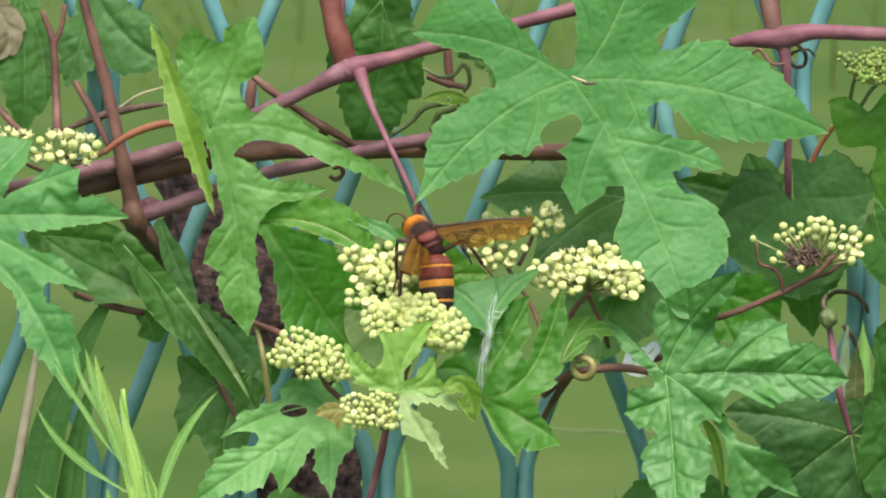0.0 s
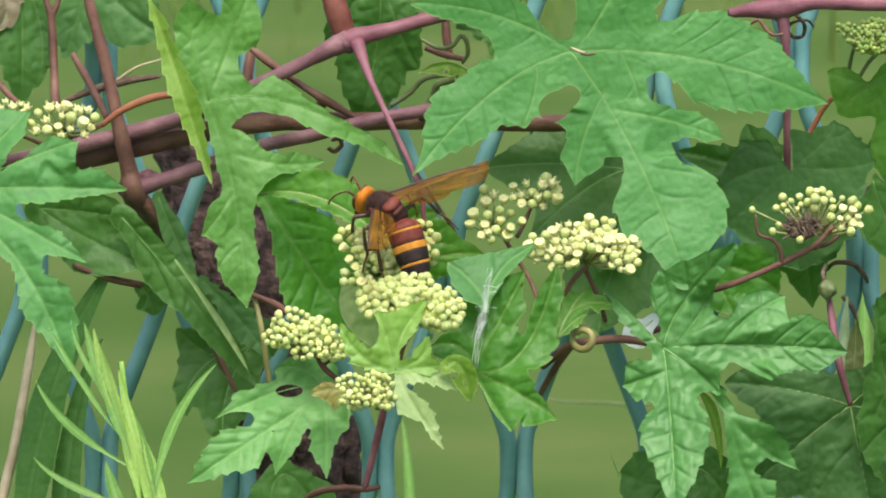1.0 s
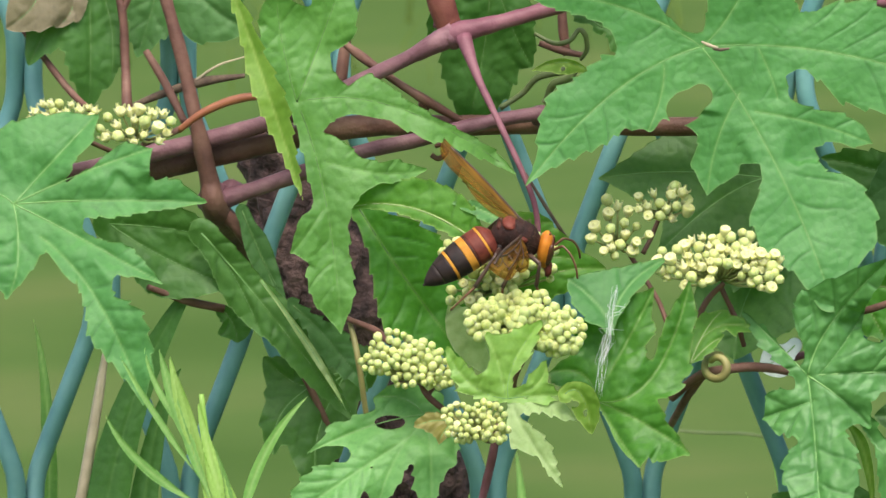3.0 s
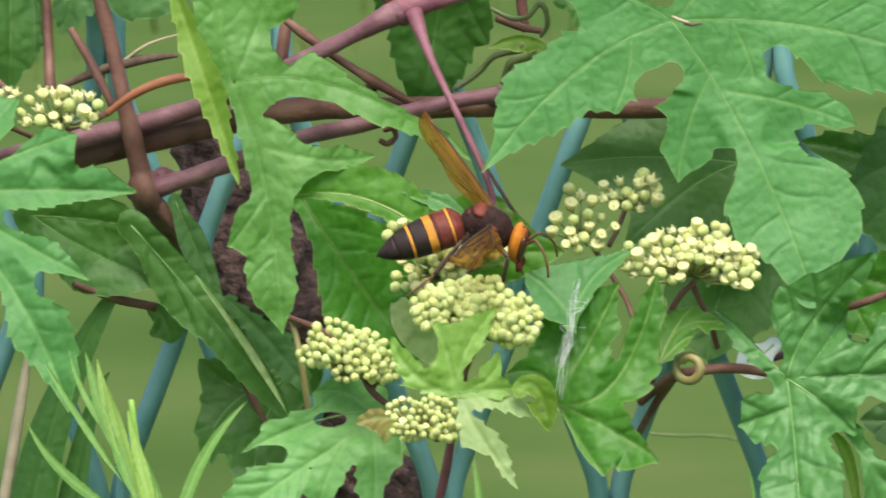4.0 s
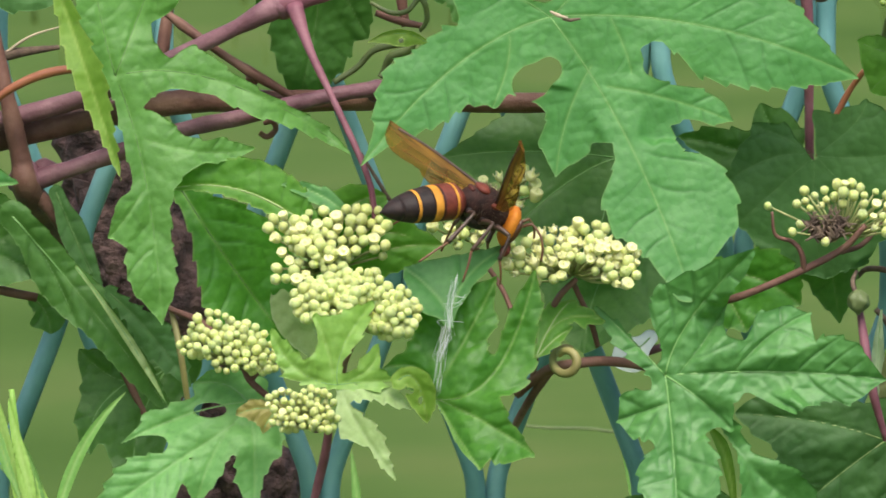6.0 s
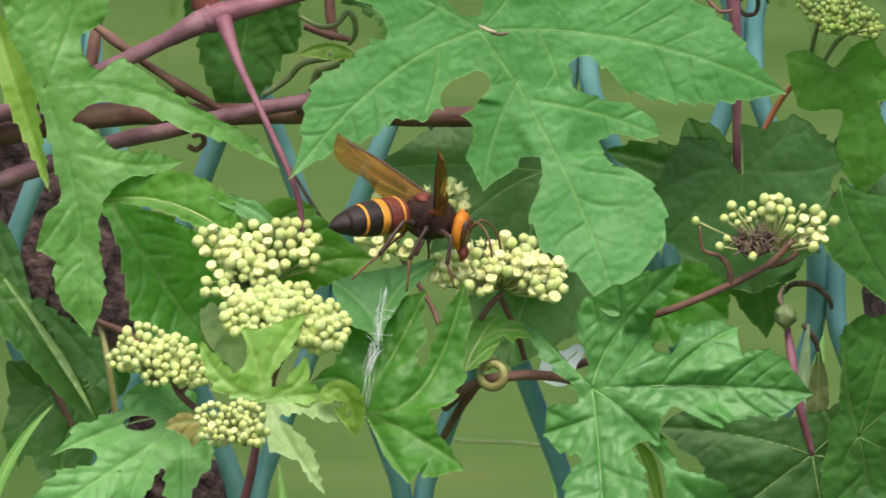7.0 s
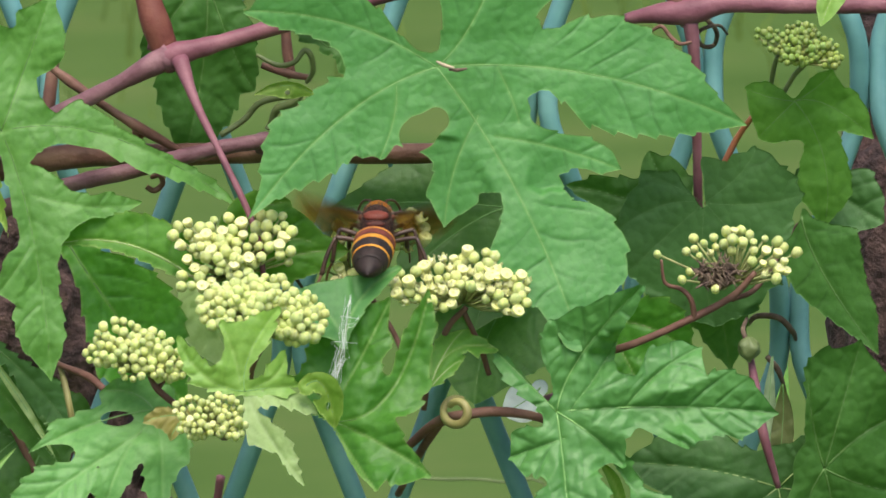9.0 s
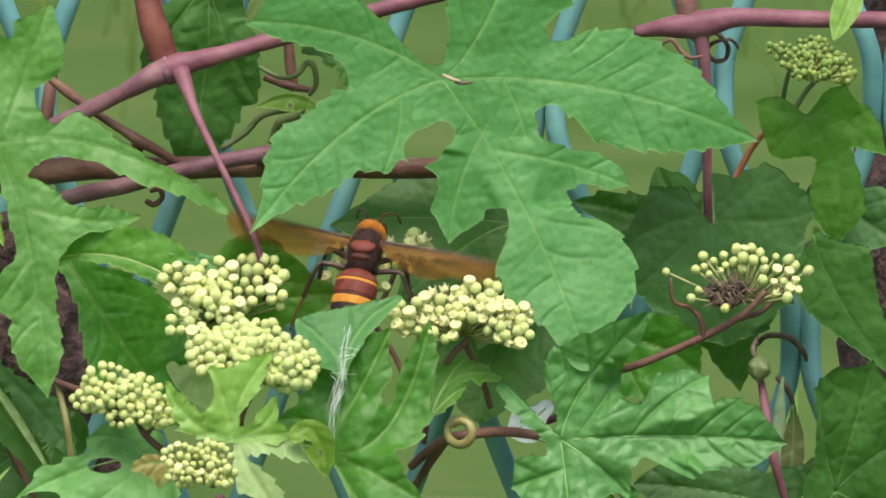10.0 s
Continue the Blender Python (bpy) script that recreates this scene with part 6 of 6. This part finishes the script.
FLIGHT = (
    # seconds, x, y, d, forward, back, tail, left span, left trailing edge, right span, right trailing edge
    (0.0, 754.5, 379.5, -24, (-0.4, 0.58, -0.68), (0, 0.5, 0.85), (0.08, -1, 0.1), (-0.11, -0.34, 0.93), (0.6, -0.5, 0.3), (0.96, 0.1, 0.26), (0.1, -1, 0.1)),
    (0.5, 720.9, 372.6, -24, (-0.7, 0.52, -0.45), (0.1, 0.45, 0.85), (0.15, -1, 0.1), (0.08, -0.34, 0.94), (0.8, -0.3, 0.3), (0.99, 0.17, 0.00), (0, -1, 0.3)),
    (1.0, 688.0, 372.0, -24, (-0.76, 0.42, -0.45), (0.1, 0.5, 0.85), (0.3, -0.95, 0.1), (-0.05, -0.40, 0.92), (0.8, -0.3, 0.3), (0.95, 0.31, 0.00), (0, -1, 0.3)),
    (1.5, 707.5, 361.0, -24, (0, 0.6, -0.8), (0, 0.8, 0.6), (-0.02, -1, 0.1), (-0.54, -0.03, -0.84), (0, -1, 0.3), (0.74, 0.12, 0.66), (0.1, -1, 0.0)),
    (2.0, 709.0, 382.8, -24, (0.9, -0.08, -0.25), (-0.05, 0.72, 0.65), (-0.42, -0.9, 0.1), (-0.88, 0.48, 0.00), (-0.5, -0.5, 0.2), (0.14, -0.42, 0.89), (0.9, 0.1, -0.2)),
    (2.5, 701.4, 391.0, -26, (0.95, -0.2, -0.15), (0.1, 0.85, 0.5), (-0.68, -0.72, 0.1), (-0.74, 0.67, 0.00), (-0.5, -0.5, 0.6), (-0.24, -0.26, 0.93), (0.1, -0.5, 0.7)),
    (2.7, 702.4, 391.6, -26, (0.95, -0.2, -0.1), (0.1, 0.85, 0.5), (-0.77, -0.62, 0.1), (-0.72, 0.69, 0.00), (-0.5, -0.5, 0.6), (-0.24, -0.25, 0.94), (0.1, -0.5, 0.7)),
    (4.0, 731.7, 386.8, -28, (0.93, -0.33, 0.05), (0.15, 0.85, 0.5), (-0.93, -0.31, 0.1), (-0.58, 0.81, 0.00), (-0.6, -0.4, 0.6), (-0.33, -0.26, 0.91), (0.2, -0.45, 0.8)),
    (4.5, 757.7, 354.0, -28, (0.8, -0.12, -0.5), (0.1, 0.8, 0.6), (-0.8, -0.58, 0.15), (-0.77, 0.64, 0.00), (-0.35, -0.3, 0.75), (0.44, -0.20, 0.87), (-0.3, -0.9, 0)),
    (5.0, 852.4, 351.4, -28, (0.92, -0.32, 0.1), (0.1, 0.95, 0.25), (-0.97, -0.06, 0.2), (-0.56, 0.83, 0.00), (-0.83, -0.5, 0.25), (-0.23, -0.07, 0.97), (0.2, -0.9, 0)),
    (5.5, 872.5, 374.8, -26, (0.6, -0.38, -0.7), (0.3, 0.92, -0.15), (-0.62, -0.02, 0.78), (-0.73, 0.68, 0.00), (-0.6, -0.5, 0.2), (0.50, 0.37, 0.78), (0.2, -0.8, 0)),
    (5.7, 901.1, 371.0, -26, (0.7, -0.4, -0.5), (0.15, 0.9, 0.3), (-0.8, -0.1, 0.5), (-0.77, 0.64, 0.00), (-0.6, -0.5, 0.2), (0.28, 0.40, 0.87), (0.2, -0.8, 0)),
    (6.8, 912.6, 356.5, -24, (0.9, -0.25, 0.15), (0.05, 0.97, 0.2), (-0.84, -0.08, 0.52), (-0.81, 0.58, 0.00), (-0.5, -0.6, 0.2), (0.09, 0.45, 0.89), (0.6, -0.2, 0.6)),
    (7.0, 932.3, 361.8, -24, (0.9, -0.25, 0.15), (0.05, 0.97, 0.2), (-0.84, -0.10, 0.53), (-0.83, 0.56, 0.00), (-0.5, -0.6, 0.2), (0.03, 0.48, 0.88), (0.3, -0.1, 0.8)),
    (7.5, 983.2, 347.6, -24, (0.95, -0.27, 0.15), (0, 0.95, 0.3), (-0.87, -0.42, 0.15), (-0.88, 0.47, 0.00), (-0.4, -0.7, 0.2), (-0.25, 0.48, 0.84), (-0.4, -0.3, 0.3)),
    (8.0, 980.9, 373.0, -16, (0.75, -0.36, -0.55), (0.3, 0.92, -0.1), (-0.56, 0.06, 0.82), (-0.89, 0.45, 0.00), (-0.3, -0.8, 0.2), (0.43, 0.90, 0.00), (0.6, -0.3, 0.2)),
    (8.5, 945.1, 362.6, -14, (0.5, 0.05, -0.85), (0.1, 0.95, 0.2), (-0.38, -0.26, 0.9), (-0.96, 0.27, 0.00), (0, -1, 0.2), (0.84, 0.55, 0.00), (0.3, -0.8, 0.2)),
    (8.8, 941.1, 340.1, -2, (0.3, 0.25, -0.88), (0.05, 0.92, 0.35), (-0.3, -0.5, 0.8), (-0.91, 0.42, 0.00), (0, -1, 0.2), (0.89, 0.46, 0.00), (0.1, -0.9, 0.2)),
    (9.0, 918.0, 326.5, -2, (0.05, 0.38, -0.92), (0, 0.92, 0.4), (-0.1, -0.34, 0.94), (-0.47, 0.14, -0.87), (0, -1, 0.2), (0.49, 0.05, -0.87), (0, -1, 0.2)),
    (9.5, 926.1, 336.0, -4, (0.1, 0.55, -0.84), (0, 0.84, 0.55), (-0.08, -0.93, 0.38), (-0.26, 0.28, -0.92), (-0.3, -0.6, 0.2), (0.19, 0.35, -0.92), (0.5, -0.5, 0.2)),
    (10.0, 894.3, 342.5, -4, (0.2, 0.62, -0.75), (0, 0.75, 0.66), (-0.22, -0.93, 0.3), (-0.98, 0.22, 0.00), (0, -1, 0.3), (0.98, -0.19, 0.00), (0, -1, 0.3)),
)


def eased(rows):
    """The rows with one more halfway between each two."""
    out = []
    for a, b in zip(rows, rows[1:]):
        out.append(a)
        mean = [(p + q) / 2 if not isinstance(p, tuple) else tuple((u + v) / 2 for u, v in zip(p, q)) for p, q in zip(a, b)]
        if b[0] - a[0] > 0.15:
            out.append(tuple(mean))
    return out + [rows[-1]]


SWAY = (
    # seconds, across, down (plan units) of the spray under the hornet; then of the broad cluster and its leaf
    (0.0, 6, -14, 4, -4), (0.5, 5, -12, 3, -5), (1.0, 0, 0, 0, 0), (1.5, 2, -20, 2, -7), (2.0, -3, -8, 0, -4), (2.5, -3, -10, 1, -4), (2.7, 2, -6, 4, -4),
    (3.8, -4, -15, 2, 2), (4.0, -6, -21, 2, 1), (4.5, -7, -22, 1, 2), (5.0, 12, -22, 7, 0), (5.5, -1, -13, 3, 5), (5.7, -5, -21, 8, 9), (6.8, -2, -19, 7, 8), (7.0, -2, -20, 7, 8), (7.5, 8, -23, 10, 10),
    (8.0, 8, -27, 9, 6), (8.5, 0, -29, 7, 7), (8.8, 12, -62, 8, -12), (9.0, 21, -89, 9, -24), (9.5, 11, -66, 8, -10), (10.0, 6, -48, 4, -4))


LEAF_SWAY = ((0.0, 6, -6), (0.5, 3, -7), (1.0, 0, 0), (1.5, 3, -13), (2.0, 0, -6), (2.5, 2, -6), (2.7, 4, -5), (3.8, 2, -4), (4.0, 1, -6), (4.5, 1, -6), (5.0, 8, -7), (5.5, 1, -3), (6.8, 2, -3), (7.5, 7, -4),
             (8.0, 6, -9), (8.5, 3, -9), (8.8, 4, -26), (9.0, 8, -48), (9.5, 6, -37), (10.0, 3, -29))


def offset(across, down):
    return RIGHT * (across * UNIT) - UPWARD * (down * UNIT)


def motions():
    rows = eased(FLIGHT)
    walk(HORNET, [(r[0], hornet_pose(*r[1:6])) for r in rows])
    beat = []
    for f in range(267, 301):
        t, amp = (f - 1) / FPS, 30 if f < 292 else 10
        a, b = next((p, q) for p, q in zip(rows, rows[1:]) if p[0] <= t <= q[0] + 1e-6)
        u = (t - a[0]) / (b[0] - a[0])
        mid = [p + (q - p) * u if not isinstance(p, tuple) else tuple(m + (n - m) * u for m, n in zip(p, q)) for p, q in zip(a, b)]
        beat.append((t, mid, amp * (0, -1, 0, 1)[(f - 271) % 4]))
    still = [(r[0], r, 0) for r in rows if r[0] < 8.85]
    for side, k in ((1, 7), (-1, 9)):
        hinge = Matrix.Translation(Vector((2.4, side * 3.9, 2.6)) * MM)
        walk(WINGS[side], [(t, hinge @ Matrix.Rotation(radians(side * up), 4, "X") @ (frame_of(r[4], r[5]).inverted() @ wing_turn(side, r[k], r[k + 1])).to_4x4()) for t, r, up in still + beat + [(10.0, rows[-1], 0)]])
    waist = Matrix.Translation(Vector((-4.8, 0, -0.8)) * MM)
    walk(GASTER, [(r[0], waist @ (frame_of(r[4], r[5]).inverted() @ frame_of([-q for q in r[6]], r[5])).to_4x4()) for r in rows])
    spray = [LEAVES[k] for k in ("E", "Ebronze", "Elime", "F", "Pthree", "pale")] + [CLUSTERS[k] for k in ("mid_back", "mid_front", "left", "low")]
    for ob in spray:
        base = ob.location.copy()
        walk(ob, [(t, Matrix.Translation(base + offset(a, b))) for t, a, b, _, _ in SWAY])
    for ob, share in [(CLUSTERS["right"], 1.0), (CLUSTERS["small_a"], 0.5), (CLUSTERS["small_b"], 0.3), (LEAVES["C"], 0.6)]:
        base = ob.location.copy()
        walk(ob, [(t, Matrix.Translation(base + offset(a * share, b * share))) for t, _, _, a, b in SWAY])
    for ob, share in ((LEAVES["W"], 1.0), (LEAVES["Wside"], 0.7), (WEBBING, 1.0)):
        base = ob.location.copy()
        walk(ob, [(t, Matrix.Translation(base + offset(a * share, b * share))) for t, a, b in LEAF_SWAY])


motions()
